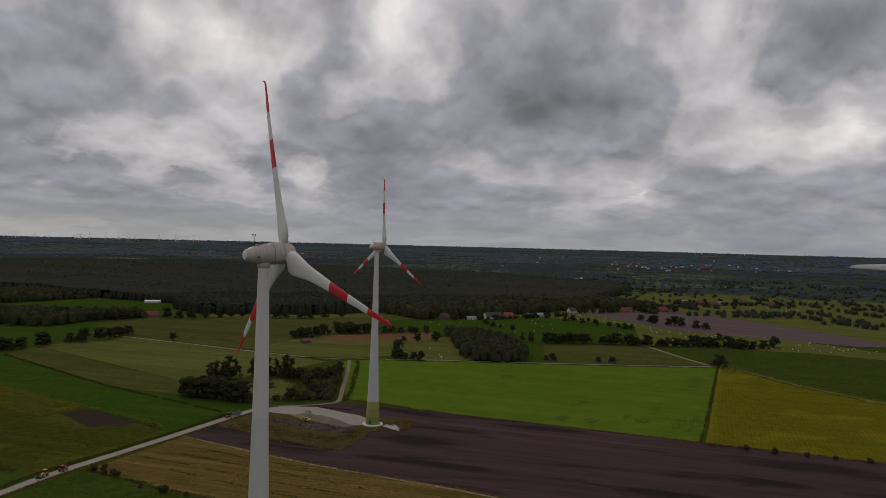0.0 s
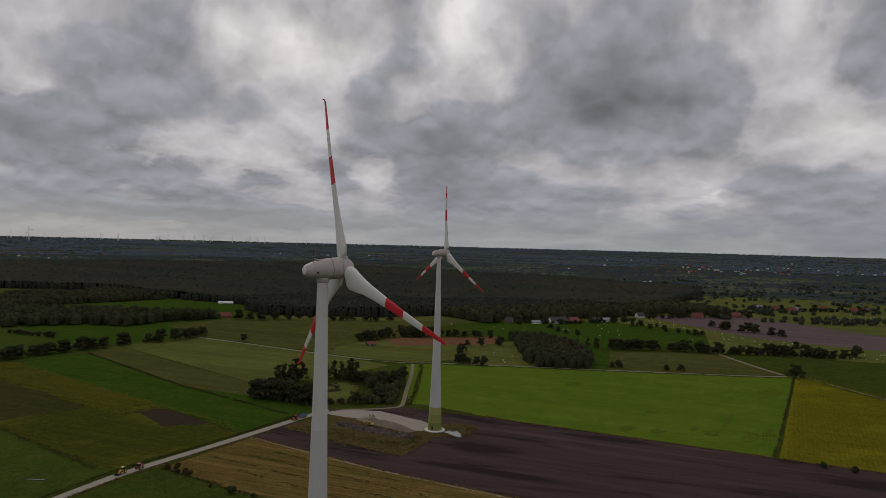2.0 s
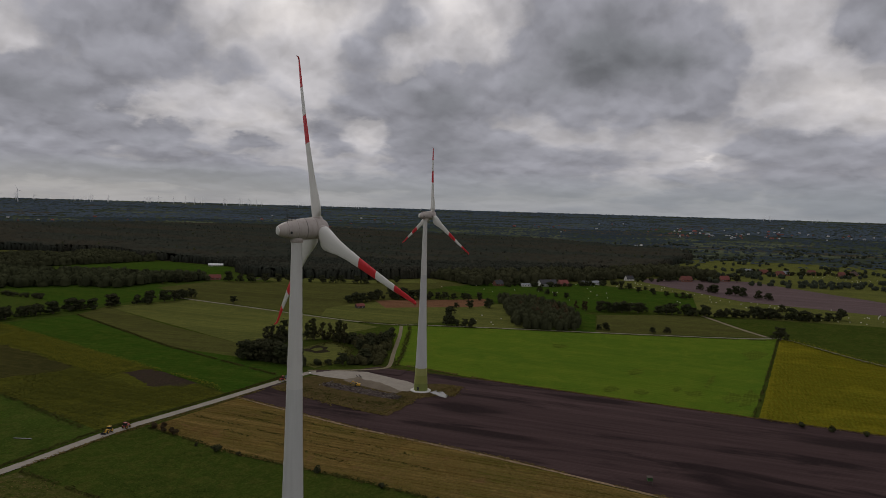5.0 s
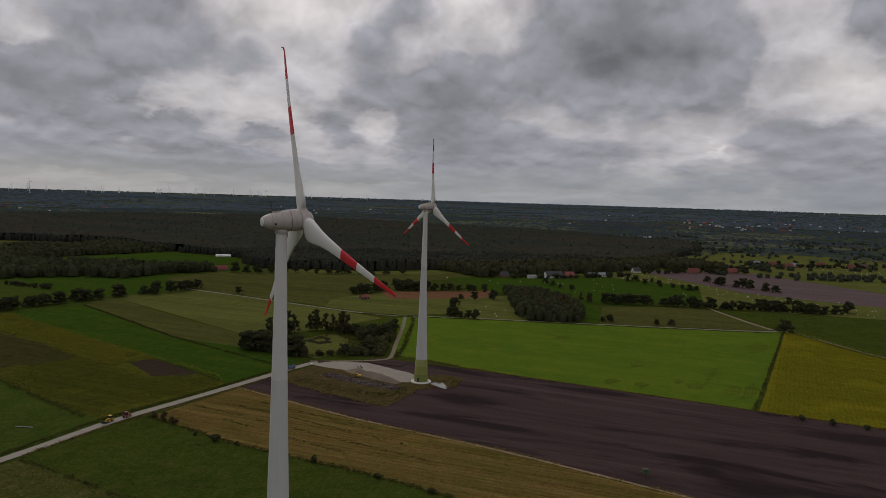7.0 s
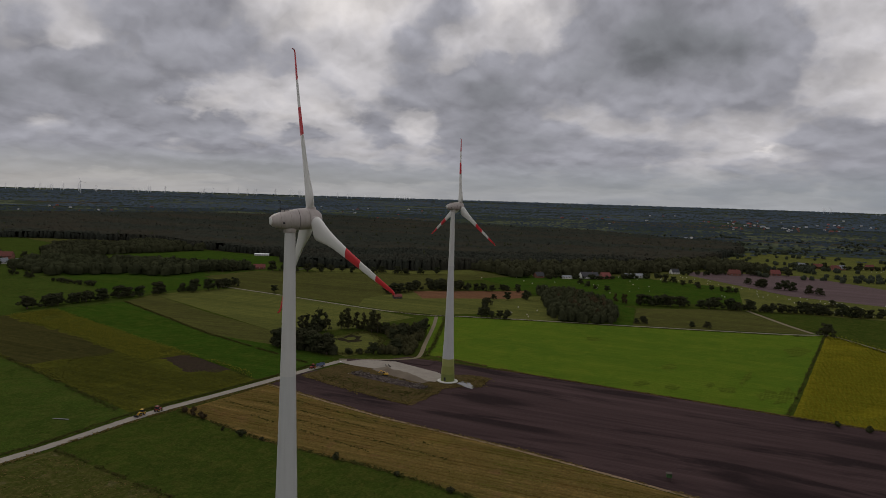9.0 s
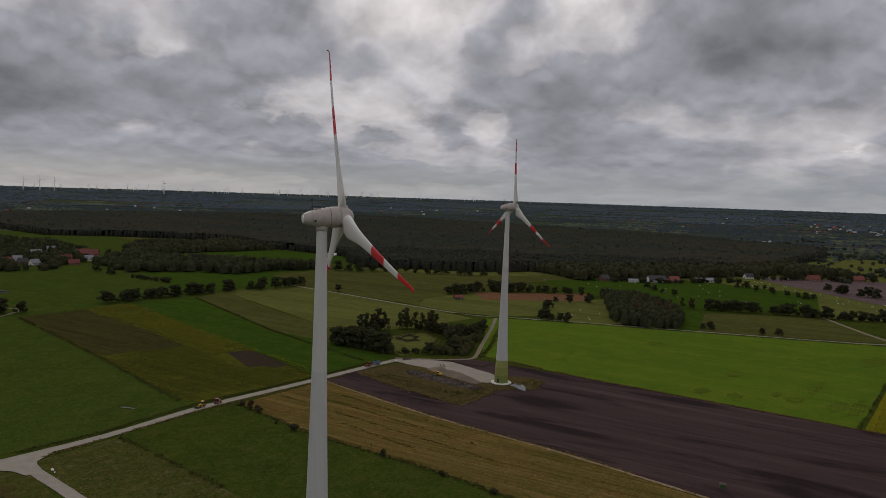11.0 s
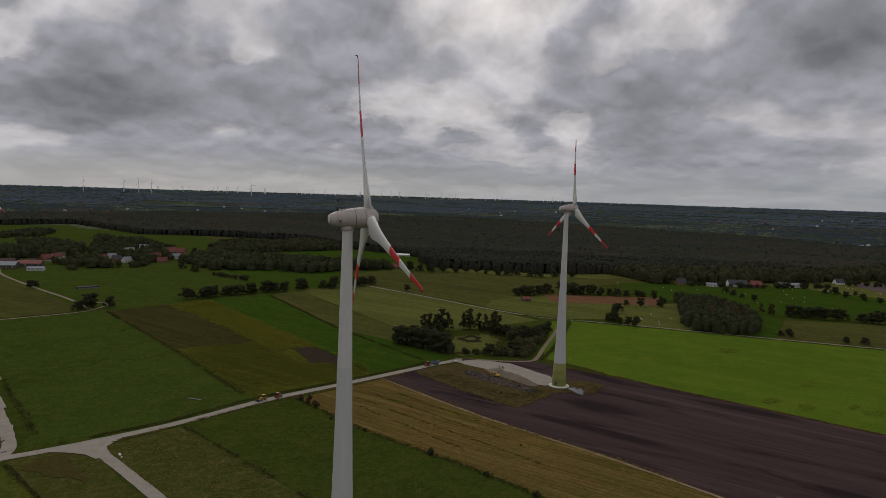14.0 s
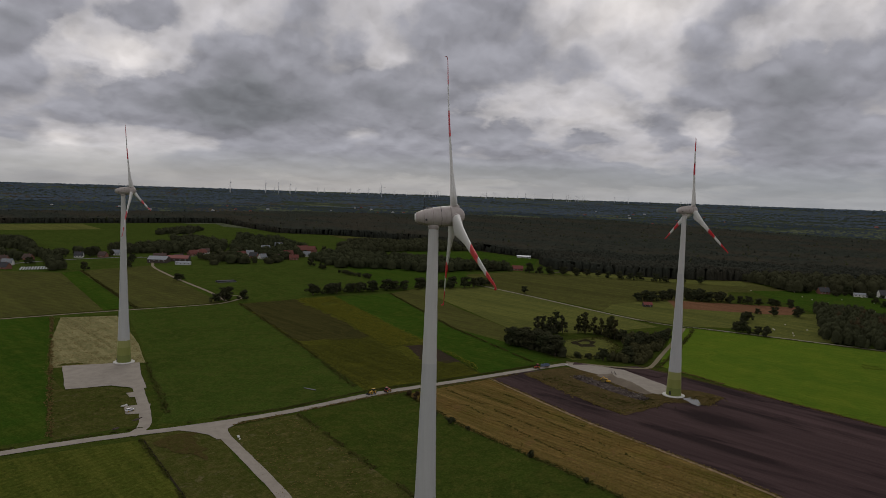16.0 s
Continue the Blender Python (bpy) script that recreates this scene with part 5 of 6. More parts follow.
grove("tree_belt", "dark round trees around the village gardens", [(40, 745), (62, 800), (60, 860), (100, 900), (160, 880), (190, 820), (230, 800), (215, 770), (175, 735), (130, 720)], 17, 12, 13, M["leaf"], 46, 110, 0.85)
grove("tree_belt", "dark round trees north of the village street", [(-200, 925), (-120, 935), (-20, 950), (60, 925), (120, 930), (200, 900), (280, 905), (300, 960), (180, 1000), (60, 960), (-60, 985), (-200, 990)], 15, 12, 13, M["leaf"], 47, 100, 0.9)
tufts("rough_growth", "tufts of rough grass on the pad verge", [(-34, 82), (-48, 40), (-54, 0), (-30, -4), (-8, -6)], 4.0, 0.6, M["straw_weeds"], 75, 0.6)
tufts("rough_growth", "tufts of rough grass on the pad verge", [(-30, 70), (-38, 30), (-40, 6), (-20, 0)], 10.0, 0.7, M["weeds"], 76, 0.4)
tufts("rough_growth", "weeds round the puddle", [(2, -10), (14, -14), (20, -20), (-4, -21)], 4.0, 0.7, M["straw_weeds"], 77, 0.3)
tufts("rough_growth", "rough tufts in the small wood clearing", [(24, 96), (50, 80), (84, 95), (105, 122), (70, 132)], 6.0, 1.0, M["weeds"], 78, 0.4)


def sward(name, label, poly, spacing, height, mat, seed, size=0.3, clumps=3, gap=-0.15):
    """Loose tufts that stand above the grass of a near field."""
    return woods(name, label, [q for q in sprinkle(poly, spacing, seed) if noise.noise(Vector((q[0], q[1], seed)) * 0.11) > gap], height, 0.9, clumps, size, mat, seed, 0.85)


M["tuft_green"] = leaf_mat("pasture_tufts", (0.044, 0.084, 0.010), (0.060, 0.100, 0.013), (0.072, 0.094, 0.016), None, 0.2)
M["tuft_dark"] = leaf_mat("dark_pasture_tufts", (0.044, 0.068, 0.010), (0.058, 0.082, 0.012), (0.072, 0.078, 0.016), None, 0.2)
M["tuft_straw"] = leaf_mat("stubble_straw", (0.118, 0.090, 0.028), (0.165, 0.120, 0.044), (0.098, 0.092, 0.024), None, 0.25)
sward("grass_tufts", "uneven tufts in the cattle pasture", [(-252, 126), (-191, 110), (-141, 111), (-108, 245), (-66, 422), (-164, 438), (-216, 243)], 3.0, 0.3, M["tuft_green"], 81)
sward("grass_tufts", "uneven tufts in the lower pasture", [(-191, 97), (-128, 93), (-139, 30), (-143, -40), (-152, -110), (-240, -110), (-206, -10)], 2.7, 0.32, M["tuft_dark"], 82)
sward("grass_tufts", "uneven tufts on the worn grass", [(-229, 98), (-193, 97), (-208, -10), (-250, -110), (-290, -110), (-246, 20)], 2.5, 0.3, M["tuft_dark"], 83)
sward("grass_tufts", "dry tufts on the worn grass", [(-229, 98), (-193, 97), (-208, -10), (-250, -110), (-290, -110), (-246, 20)], 2.6, 0.4, M["straw_weeds"], 84)
sward("grass_tufts", "tufts in the road-side pasture", [(-340, 116), (-267, 106), (-276, 39), (-300, -40), (-420, 20), (-420, 110)], 2.9, 0.3, M["tuft_dark"], 85)
sward("grass_tufts", "tufts on the pad verge grass", [(-294, 132), (-258, 130), (-250, 165), (-246, 188), (-256, 200), (-274, 207), (-272, 255), (-268, 260)], 1.5, 0.4, M["tuft_dark"], 87)
sward("grass_tufts", "pale straw on the crushed ground", [(-271, 262), (-218, 244), (-203, 300), (-183, 414), (-220, 427)], 1.6, 0.4, M["straw_weeds"], 88)
crop("stubble_rows", "cut straw rows on the stubble", [(-124, 92), (-66, 87), (-84, 5), (-88, -30), (-94, -80), (-108, -150), (-150, -150), (-142, -35), (-140, 30)], 2.6, 1.0, -3, 0.35, M["tuft_straw"], 89, 0.34)
for k, (x0, y0, x1, y1) in enumerate([(-100, 88, -118, -60), (-90, 70, -104, -40), (-112, 60, -126, -20), (-80, 60, -92, -20)]):
    tufts("stubble_rows", "dark gaps between the stubble rows", [(x0, y0), (x1, y1)], 1.2, 0.3, M["weeds"], 90 + k, 1.4, 0.3)

# ---- buildings ----
def roof_mat(name, c):
    s = Mat(name, 0.75, spec=0.25)
    w = s.n.new("ShaderNodeTexWave")
    w.inputs["Scale"].default_value, w.bands_direction = 1.0, "Z"
    s.l.new(s.co, w.inputs["Vector"])
    col = s.mix(s.band(s.noise(1.6, 5, 0.65), 0.35, 0.7), c, tint(c, 0.6))
    col = s.mix(s.times(w.outputs["Fac"], 0.25), col, tint(c, 0.5))
    return s.done(col)


M["roof_red"] = roof_mat("red_clay_tiles", (0.17, 0.055, 0.042))
M["roof_bright"] = roof_mat("bright_red_sheet", (0.22, 0.065, 0.055))
M["roof_brown"] = roof_mat("brown_tiles", (0.10, 0.065, 0.055))
M["roof_grey"] = roof_mat("grey_fibre_cement", (0.26, 0.28, 0.30))
M["roof_dark"] = roof_mat("anthracite_tiles", (0.06, 0.06, 0.065))
M["brick"] = plain("brick_wall", (0.22, 0.10, 0.07), 0.9)
M["render_white"] = plain("white_render", (0.62, 0.61, 0.58), 0.85)
M["timber"] = plain("dark_timber", (0.07, 0.055, 0.045), 0.85)
M["sheet"] = plain("pale_sheet_metal", (0.5, 0.52, 0.53), 0.45, 0.2)
GLASS = plain("window_glass", (0.03, 0.035, 0.04), 0.12, 0.0, 0.6, 0.1)
FRAME = plain("window_frame", (0.6, 0.6, 0.58), 0.6)


def house(x, y, turn, long, deep, eaves, ridge, wall, roof, label, category="house", windows=3, chimney=True, group=""):
    """A gabled house: walls with gables, a roof of two slabs, windows with panes, a door and a chimney."""
    t = thing("house" if category == "house" else category.replace(" ", "_"), pose(x, y, land(x, y), 0, 0, turn), label, category, group)
    a, b = long / 2, deep / 2
    bm = bmesh.new()
    ring = [(-a, -b), (a, -b), (a, b), (-a, b)]
    lo = [bm.verts.new((px, py, -0.2)) for px, py in ring]
    hi = [bm.verts.new((px, py, eaves)) for px, py in ring]
    g0, g1 = bm.verts.new((-a, 0, ridge)), bm.verts.new((a, 0, ridge))
    bm.faces.new((lo[0], lo[1], hi[1], hi[0]))
    bm.faces.new((lo[2], lo[3], hi[3], hi[2]))
    bm.faces.new((lo[1], lo[2], hi[2], g1, hi[1]))
    bm.faces.new((lo[3], lo[0], hi[0], g0, hi[3]))
    bm.faces.new((hi[0], hi[1], g1, g0))
    bm.faces.new((hi[2], hi[3], g0, g1))
    bm.faces.new(list(reversed(lo)))
    part("wall", bm, M[wall], t)
    for side in (-1, 1):
        bm = bmesh.new()
        k, over, thick = (ridge - eaves) / b, 0.5, 0.22
        p = [(side * (b + over), eaves - k * over + 0.06), (0, ridge + 0.06)]
        vs = []
        for xx in (-a - 0.4, a + 0.4):
            for py, pz in p:
                vs += [bm.verts.new((xx, py, pz)), bm.verts.new((xx, py, pz + thick))]
        for q in ((0, 1, 3, 2), (4, 6, 7, 5), (1, 5, 7, 3), (0, 2, 6, 4), (0, 4, 5, 1), (2, 3, 7, 6)):
            bm.faces.new([vs[i] for i in q])
        bmesh.ops.recalc_face_normals(bm, faces=bm.faces[:])
        part("roof", bm, M[roof], t)
    if chimney:
        bm = bmesh.new()
        box(bm, a * 0.4 - 0.35, -0.35, ridge - 0.8, a * 0.4 + 0.35, 0.35, ridge + 1.1, 0.04)
        part("chimney", bm, M["brick"], t)
    for side in (-1, 1):
        for k in range(windows):
            wx = -a + long * (k + 0.5) / windows
            bm = bmesh.new()
            box(bm, wx - 0.7, side * b - 0.06, eaves * 0.35, wx + 0.7, side * b + 0.06, eaves * 0.78)
            win = part("window", bm, FRAME, t)
            bm = bmesh.new()
            box(bm, wx - 0.58, side * b - 0.09, eaves * 0.39, wx + 0.58, side * b + 0.09, eaves * 0.74)
            part("pane", bm, GLASS, win)
    bm = bmesh.new()
    w = 1.0 if category == "house" else 2.0
    box(bm, -a - 0.07, -w / 2, 0, -a + 0.05, w / 2, min(2.1 if category == "house" else 3.2, eaves * 0.85), 0.02)
    part("door", bm, M["timber"], t)
    return t


# the farms before the forest
house(625, 62, -52, 26, 15, 4.0, 9.5, "render_white", "roof_dark", "white farmhouse with a dark roof at the forest edge")
house(642, 42, -52, 14, 14, 3.6, 8.8, "brick", "roof_bright", "brick barn with a bright red roof", "barn")
house(602, 88, -55, 16, 8, 3.0, 4.6, "render_white", "roof_grey", "low white shed beside the farmhouse", "shed", 4, False)
house(682, 8, -50, 30, 12, 3.6, 6.2, "render_white", "roof_grey", "long pale stable with a grey roof", "barn", 7, False)
house(765, 12, -60, 13, 10, 4.2, 9.5, "brick", "roof_red", "red-roofed brick house among trees")
house(587, 126, -40, 13, 10, 3.2, 8.0, "brick", "roof_dark", "brick house with a dark roof among trees")
house(789, -38, -50, 13, 10, 3.2, 8.0, "render_white", "roof_dark", "white house with a dark hipped roof")
house(836, -125, -62, 18, 11, 3.6, 9.0, "brick", "roof_red", "wide brick farmhouse with a red roof")
house(884, -185, -62, 15, 11, 3.4, 9.0, "brick", "roof_bright", "bright red-roofed house at the bare field")
for x, y, r, lab in [(1091, -233, "roof_grey", "grey-roofed"), (1089, -258, "roof_red", "red-roofed"), (1089, -295, "roof_grey", "pale-roofed"), (1076, -285, "roof_red", "red-roofed"), (1146, -347, "roof_red", "red-roofed"), (1140, -398, "roof_red", "red-roofed"), (1172, -423, "roof_brown", "brown-roofed")]:
    house(x, y, random.uniform(-75, -45), random.uniform(13, 18), 10, 3.4, 8.6, "brick", r, lab + " brick farmhouse among hedges", group="hedge farms")
for a, b, n in [((598, 78), (640, 30), 9), ((650, 22), (715, -40), 12), ((575, 112), (600, 96), 5), ((770, -50), (860, -140), 10), ((880, -170), (905, -205), 4), ((1060, -215), (1100, -330), 14), ((1110, -330), (1165, -440), 12)]:
    tree_row("bush", a, b, n, 2.0, "dark garden hedge bush before the farms", jitter=4.0, group="garden hedges", spread=0.35)
for x, y in [(735, 0), (750, 20), (720, 25), (612, 105), (575, 140), (800, -60), (815, -95), (825, -100), (850, -150), (862, -150), (895, -170), (902, -190), (875, -205), (1070, -240), (1100, -270), (1110, -300), (1125, -330), (1160, -380), (1150, -410)]:
    plant("oak", x, y, random.uniform(0.9, 1.3), "dark garden tree beside a farmhouse", group="farm trees")
for x, y in [(-165, 880), (-120, 905), (-100, 925), (-65, 915), (-35, 915), (-5, 935), (30, 870), (60, 880), (70, 840), (100, 880), (125, 860), (155, 840), (165, 800), (180, 785), (205, 815), (225, 845), (245, 820), (260, 845), (300, 850), (-175, 870), (-160, 840), (150, 760), (175, 745)]:
    if in_sight((x, y)):
        continue
    plant("oak", x, y, random.uniform(0.7, 1.15), "dark garden tree between village houses", group="village garden trees")
# barns and cottages nearer by
house(284, 193, -38, 9, 6, 2.6, 4.8, "timber", "roof_bright", "small barn with a bright red roof", "barn", 2, False)
house(414, 494, -45, 16, 9, 3.0, 7.0, "brick", "roof_bright", "red-roofed cottage under trees")
house(576, 624, -58, 24, 8, 3.0, 4.5, "render_white", "sheet", "long pale greenhouse at the forest edge", "greenhouse", 8, False)
# the village
house(-4, 805, -40, 26, 20, 5.0, 9.0, "timber", "roof_grey", "large barn with a grey panelled roof", "barn", 4, False)
house(27, 812, -35, 30, 18, 4.6, 8.2, "timber", "roof_bright", "large barn with a red sheet roof", "barn", 4, False)
house(14, 762, -35, 20, 9, 3.4, 4.8, "sheet", "roof_grey", "low pale shed on the farm", "shed", 4, False)
house(14, 850, -30, 18, 12, 3.6, 8.5, "brick", "roof_brown", "brick farmhouse with a brown roof")
house(275, 868, -50, 34, 16, 4.2, 10.5, "brick", "roof_red", "large farmhouse with a long red-brown roof")
house(188, 760, -30, 14, 10, 3.2, 8.0, "brick", "roof_red", "red-roofed brick house in the village")
for x, y, r, w in [(-180, 901, "roof_brown", "brick"), (-183, 850, "roof_grey", "render_white"), (-194, 807, "roof_dark", "brick"), (-148, 906, "roof_brown", "brick"), (-80, 916, "roof_dark", "render_white"), (-50, 905, "roof_brown", "brick"), (-24, 930, "roof_grey", "render_white"),
                   (108, 907, "roof_brown", "render_white"), (138, 838, "roof_red", "brick"), (148, 815, "roof_dark", "brick"), (150, 790, "roof_grey", "render_white"), (165, 775, "roof_brown", "brick"), (190, 800, "roof_grey", "render_white"), (215, 825, "roof_red", "brick"), (235, 800, "roof_grey", "render_white"), (34, 831, "roof_brown", "brick"), (78, 884, "roof_red", "brick"), (96, 893, "roof_red", "render_white"), (160, 852, "roof_grey", "render_white"), (229, 930, "roof_grey", "render_white"), (292, 902, "roof_red", "brick"), (280, 975, "roof_grey", "render_white")]:
    kinds = {"roof_red": "red", "roof_brown": "brown", "roof_dark": "dark", "roof_grey": "grey"}
    house(x, y, random.uniform(-60, 30), random.uniform(11, 16), 9.5, 3.2, 8.2, w, r, ("white house" if w == "render_white" else "brick house") + " with a " + kinds[r] + " roof on the village street", group="village houses")
lane("road", "grey village street", [(-220, 840), (-140, 880), (-60, 895), (0, 880), (60, 868), (130, 870), (220, 840), (300, 850)], 5.0, M["asphalt"])
lane("track", "farm drive down to the fields", [(0, 850), (-14, 800), (-30, 760), (-40, 700), (-52, 600), (-60, 500), (-72, 440)], 3.2, M["track"], "track")
# the distant town, with red and pale roofs among trees
TOWN = []
rng = random.Random(12)
for cx, cy, sx, sy, n in [(2900, -90, 160, 110, 26), (2740, -300, 90, 60, 10), (3080, -450, 140, 120, 16), (3060, -720, 120, 120, 14), (1853, 62, 20, 12, 2), (2680, 6, 60, 40, 6), (3000, 500, 260, 160, 12), (2500, 1500, 300, 200, 14), (1500, 2300, 260, 160, 12), (700, 2500, 260, 160, 10)]:
    for _ in range(n):
        TOWN.append((cx + rng.gauss(0, sx), cy + rng.gauss(0, sy)))
PRO = [house(*TOWN[0], 10, 16, 11, 3.6, 9.2, "brick", "roof_red", "small red-roofed house of the distant town", group="distant town"),
       house(*TOWN[1], 60, 16, 11, 4.0, 8.6, "render_white", "roof_grey", "small pale house of the distant town", group="distant town"),
       house(*TOWN[2], 40, 22, 13, 4.0, 9.5, "brick", "roof_bright", "small house with a bright red roof in the distant town", group="distant town")]
for k, (x, y) in enumerate(TOWN[3:]):
    copy_thing(PRO[rng.choice((0, 0, 1, 1, 2))], pose(x, y, land(x, y) + 3, 0, 0, rng.uniform(0, 180)) @ Matrix.Scale(rng.uniform(0.4, 0.7), 4))

# ---- far wind turbines on the horizon ----
FAR_WHITE = plain("far_turbine_white", (0.8, 0.8, 0.8), 0.5)


def far_turbine(x, y, h, turn):
    t = thing("wind_turbine", pose(x, y, land(x, y), 0, 0, turn) @ Matrix.Scale(h / 100.0, 4), "small pale wind turbine on the horizon", "wind turbine", "horizon turbines")
    vs, fs = lathe([(4.2, -4), (3.2, 50), (2.4, 98)], 10)
    mesh_ob("tower", vs, fs, FAR_WHITE, t, True)
    bm = bmesh.new()
    box(bm, -5, -2, 97, 5, 2, 101.5, 0.6)
    part("nacelle", bm, FAR_WHITE, t)
    for k in range(3):
        bm = bmesh.new()
        a = radians(120 * k + turn)
        d, s = Vector((0, math.sin(a), math.cos(a))), Vector((0, math.cos(a), -math.sin(a)))
        o = Vector((6, 0, 99.5))
        q = [bm.verts.new(o + d * r + s * w + Vector((e, 0, 0))) for e in (0, 0.6) for r, w in ((0, -1.2), (10, -2.2), (44, -0.4), (44, 0.4), (10, 1.0), (0, 1.2))]
        bm.faces.new(q[:6])
        bm.faces.new(list(reversed(q[6:])))
        for i in range(6):
            bm.faces.new((q[i], q[6 + i], q[6 + (i + 1) % 6], q[(i + 1) % 6]))
        part("blade", bm, FAR_WHITE, t)
    return t


FARM = []
rng = random.Random(5)
# bearing and full height; the four tall ones and the lone one stand nearer
for az, h in [(64.5, 62), (61.8, 64), (60.8, 64), (59.9, 62), (52.6, 66), (82, 30)]:
    FARM.append((az, h, 4450))
for az0, az1, n, h in [(44, 58, 34, 22), (36, 44, 16, 24), (28, 36, 12, 18), (20, 28, 5, 12), (58, 62, 6, 18), (-4, -3, 4, 20), (-8, -6, 3, 12)]:
    for k in range(n):
        FARM.append((az0 + (az1 - az0) * rng.random(), h * rng.uniform(0.9, 1.7), 4650))
proto = None
for az, h, r in FARM:
    x, y = CX + r * math.cos(radians(az)), CY + r * math.sin(radians(az))
    if proto is None:
        proto = far_turbine(x, y, h, 20)
        base_scale = h / 100.0
    else:
        q = copy_thing(proto, Matrix.Translation((x, y, land(x, y))) @ Matrix.Rotation(radians(rng.uniform(0, 60)), 4, "Z") @ Matrix.Scale(h / 100.0 / base_scale, 4))

# ---- round bales on the hay meadows ----
BALE = plain("bale_wrap", (0.50, 0.49, 0.38), 0.5)
BALES = []
rng = random.Random(31)
for poly, n in [([(640, -140), (690, 20), (760, -60), (600, -202), (560, -345), (480, -430), (456, -330), (500, -150)], 90), ([(520, 190), (625, 135), (690, 20), (640, -140), (500, -150), (450, 90)], 34), ([(232, 30), (270, 66), (330, 80), (262, 0)], 6), ([(1080, -330), (1240, -330), (1200, -480), (950, -450)], 40)]:
    c = 0
    while c < n:
        x, y = rng.uniform(min(p[0] for p in poly), max(p[0] for p in poly)), rng.uniform(min(p[1] for p in poly), max(p[1] for p in poly))
        if inside(x, y, poly):
            BALES.append((x, y))
            c += 1
bale = None
for x, y in BALES:
    m = pose(x, y, land(x, y) + 0.9, 0, 0, rng.uniform(0, 180))
    if bale is None:
        vs, fs = lathe([(0.5, -0.5), (0.57, -0.45), (0.58, 0), (0.57, 0.45), (0.5, 0.5)], 16, "x")
        bale = tagged(mesh_ob("round_bale", vs, fs, BALE, None, True), "pale wrapped round bale lying on mown grass", "hay bale", "bales on the meadow")
        bale.matrix_basis = m
    else:
        copy_thing(bale, m)

# ---- machines ----
YEL = plain("machine_yellow", (0.55, 0.33, 0.02), 0.45, 0.0, 0.4)
REDP = plain("machine_red", (0.30, 0.04, 0.03), 0.45, 0.0, 0.4)
BLUE = plain("trailer_blue_grey", (0.12, 0.15, 0.22), 0.5)
RUB = plain("tyre_rubber", (0.025, 0.025, 0.025), 0.9)
WHITEP = plain("car_white", (0.75, 0.75, 0.75), 0.3, 0.0, 0.5)


def wheel(t, x, y, r, w):
    vs, fs = lathe([(r * 0.7, -w / 2), (r * 0.95, -w / 2), (r, -w * 0.35), (r, w * 0.35), (r * 0.95, w / 2), (r * 0.7, w / 2)], 18)
    o = mesh_ob("wheel", vs, fs, RUB, t)
    o.matrix_basis = pose(x, y, r, 90, 0, 0)
    vs, fs = lathe([(r * 0.55, -w * 0.52), (r * 0.5, w * 0.52)], 12)
    mesh_ob("rim", vs, fs, YEL, o)


def boxes(name, t, mat, rows, bevel=0.06, label=""):
    bm = bmesh.new()
    for q in rows:
        box(bm, *q, bevel)
    return part(name, bm, mat, t, label)


def tractor(x, y, turn, paint, label, bucket=False):
    t = thing("wheel_loader" if bucket else "tractor", pose(x, y, 0.29, 0, 0, turn), label, "vehicle")
    boxes("engine_hood", t, paint, [(0.2, -0.5, 0.9, 2.3, 0.5, 1.75)], 0.12)
    boxes("cab_frame", t, paint, [(-1.2, -0.75, 0.9, 0.3, 0.75, 1.5), (-1.25, -0.8, 2.75, 0.35, 0.8, 2.95)], 0.05)
    boxes("cab_glass", t, GLASS, [(-1.15, -0.7, 1.5, 0.25, 0.7, 2.76)], 0.03)
    for sy in (-1, 1):
        boxes("mudguard", t, paint, [(-1.6, sy * 0.95 - 0.3, 1.45, -0.1, sy * 0.95 + 0.3, 1.6)], 0.05)
        wheel(t, -0.9, sy * 0.95, 0.85, 0.5)
        wheel(t, 1.7, sy * 0.9, 0.85 if bucket else 0.6, 0.42)
    if bucket:
        boxes("lift_arm", t, YEL, [(2.0, -0.55, 0.7, 3.6, -0.35, 0.95)], 0.03)
        boxes("lift_arm", t, YEL, [(2.0, 0.35, 0.7, 3.6, 0.55, 0.95)], 0.03)
        boxes("bucket", t, M["dark_metal"], [(3.5, -1.2, 0.15, 3.6, 1.2, 1.0), (3.5, -1.2, 0.1, 4.4, 1.2, 0.2), (3.5, -1.2, 0.1, 4.3, -1.12, 0.85), (3.5, 1.12, 0.1, 4.3, 1.2, 0.85)], 0.0)
    else:
        boxes("exhaust", t, M["dark_metal"], [(1.2, 0.42, 1.7, 1.32, 0.54, 2.7)], 0.03)
    return t


tractor(-140.6, 104.5, 190, YEL, "yellow wheel loader standing on the gravel road", True)
tractor(-132.2, 102.2, 10, REDP, "red tractor parked on the gravel road")
tractor(-19.0, 87.8, 170, REDP, "dark red tractor in front of a trailer on the road")
t = thing("trailer", pose(-12.6, 86.6, 0.29, 0, 0, 170), "blue-grey tipping trailer behind the tractor", "vehicle")
boxes("chassis", t, M["dark_metal"], [(-3.2, -0.5, 0.75, 3.8, 0.5, 0.95)], 0.03)
boxes("tipper_body", t, BLUE, [(-3.4, -1.2, 1.0, 2.6, -1.12, 2.3), (-3.4, 1.12, 1.0, 2.6, 1.2, 2.3), (-3.4, -1.2, 1.0, -3.3, 1.2, 2.3), (2.5, -1.2, 1.0, 2.6, 1.2, 2.3), (-3.4, -1.2, 0.96, 2.6, 1.2, 1.05)], 0.0)
for sx in (-1.9, -0.6):
    for sy in (-1, 1):
        wheel(t, sx, sy * 0.95, 0.5, 0.38)
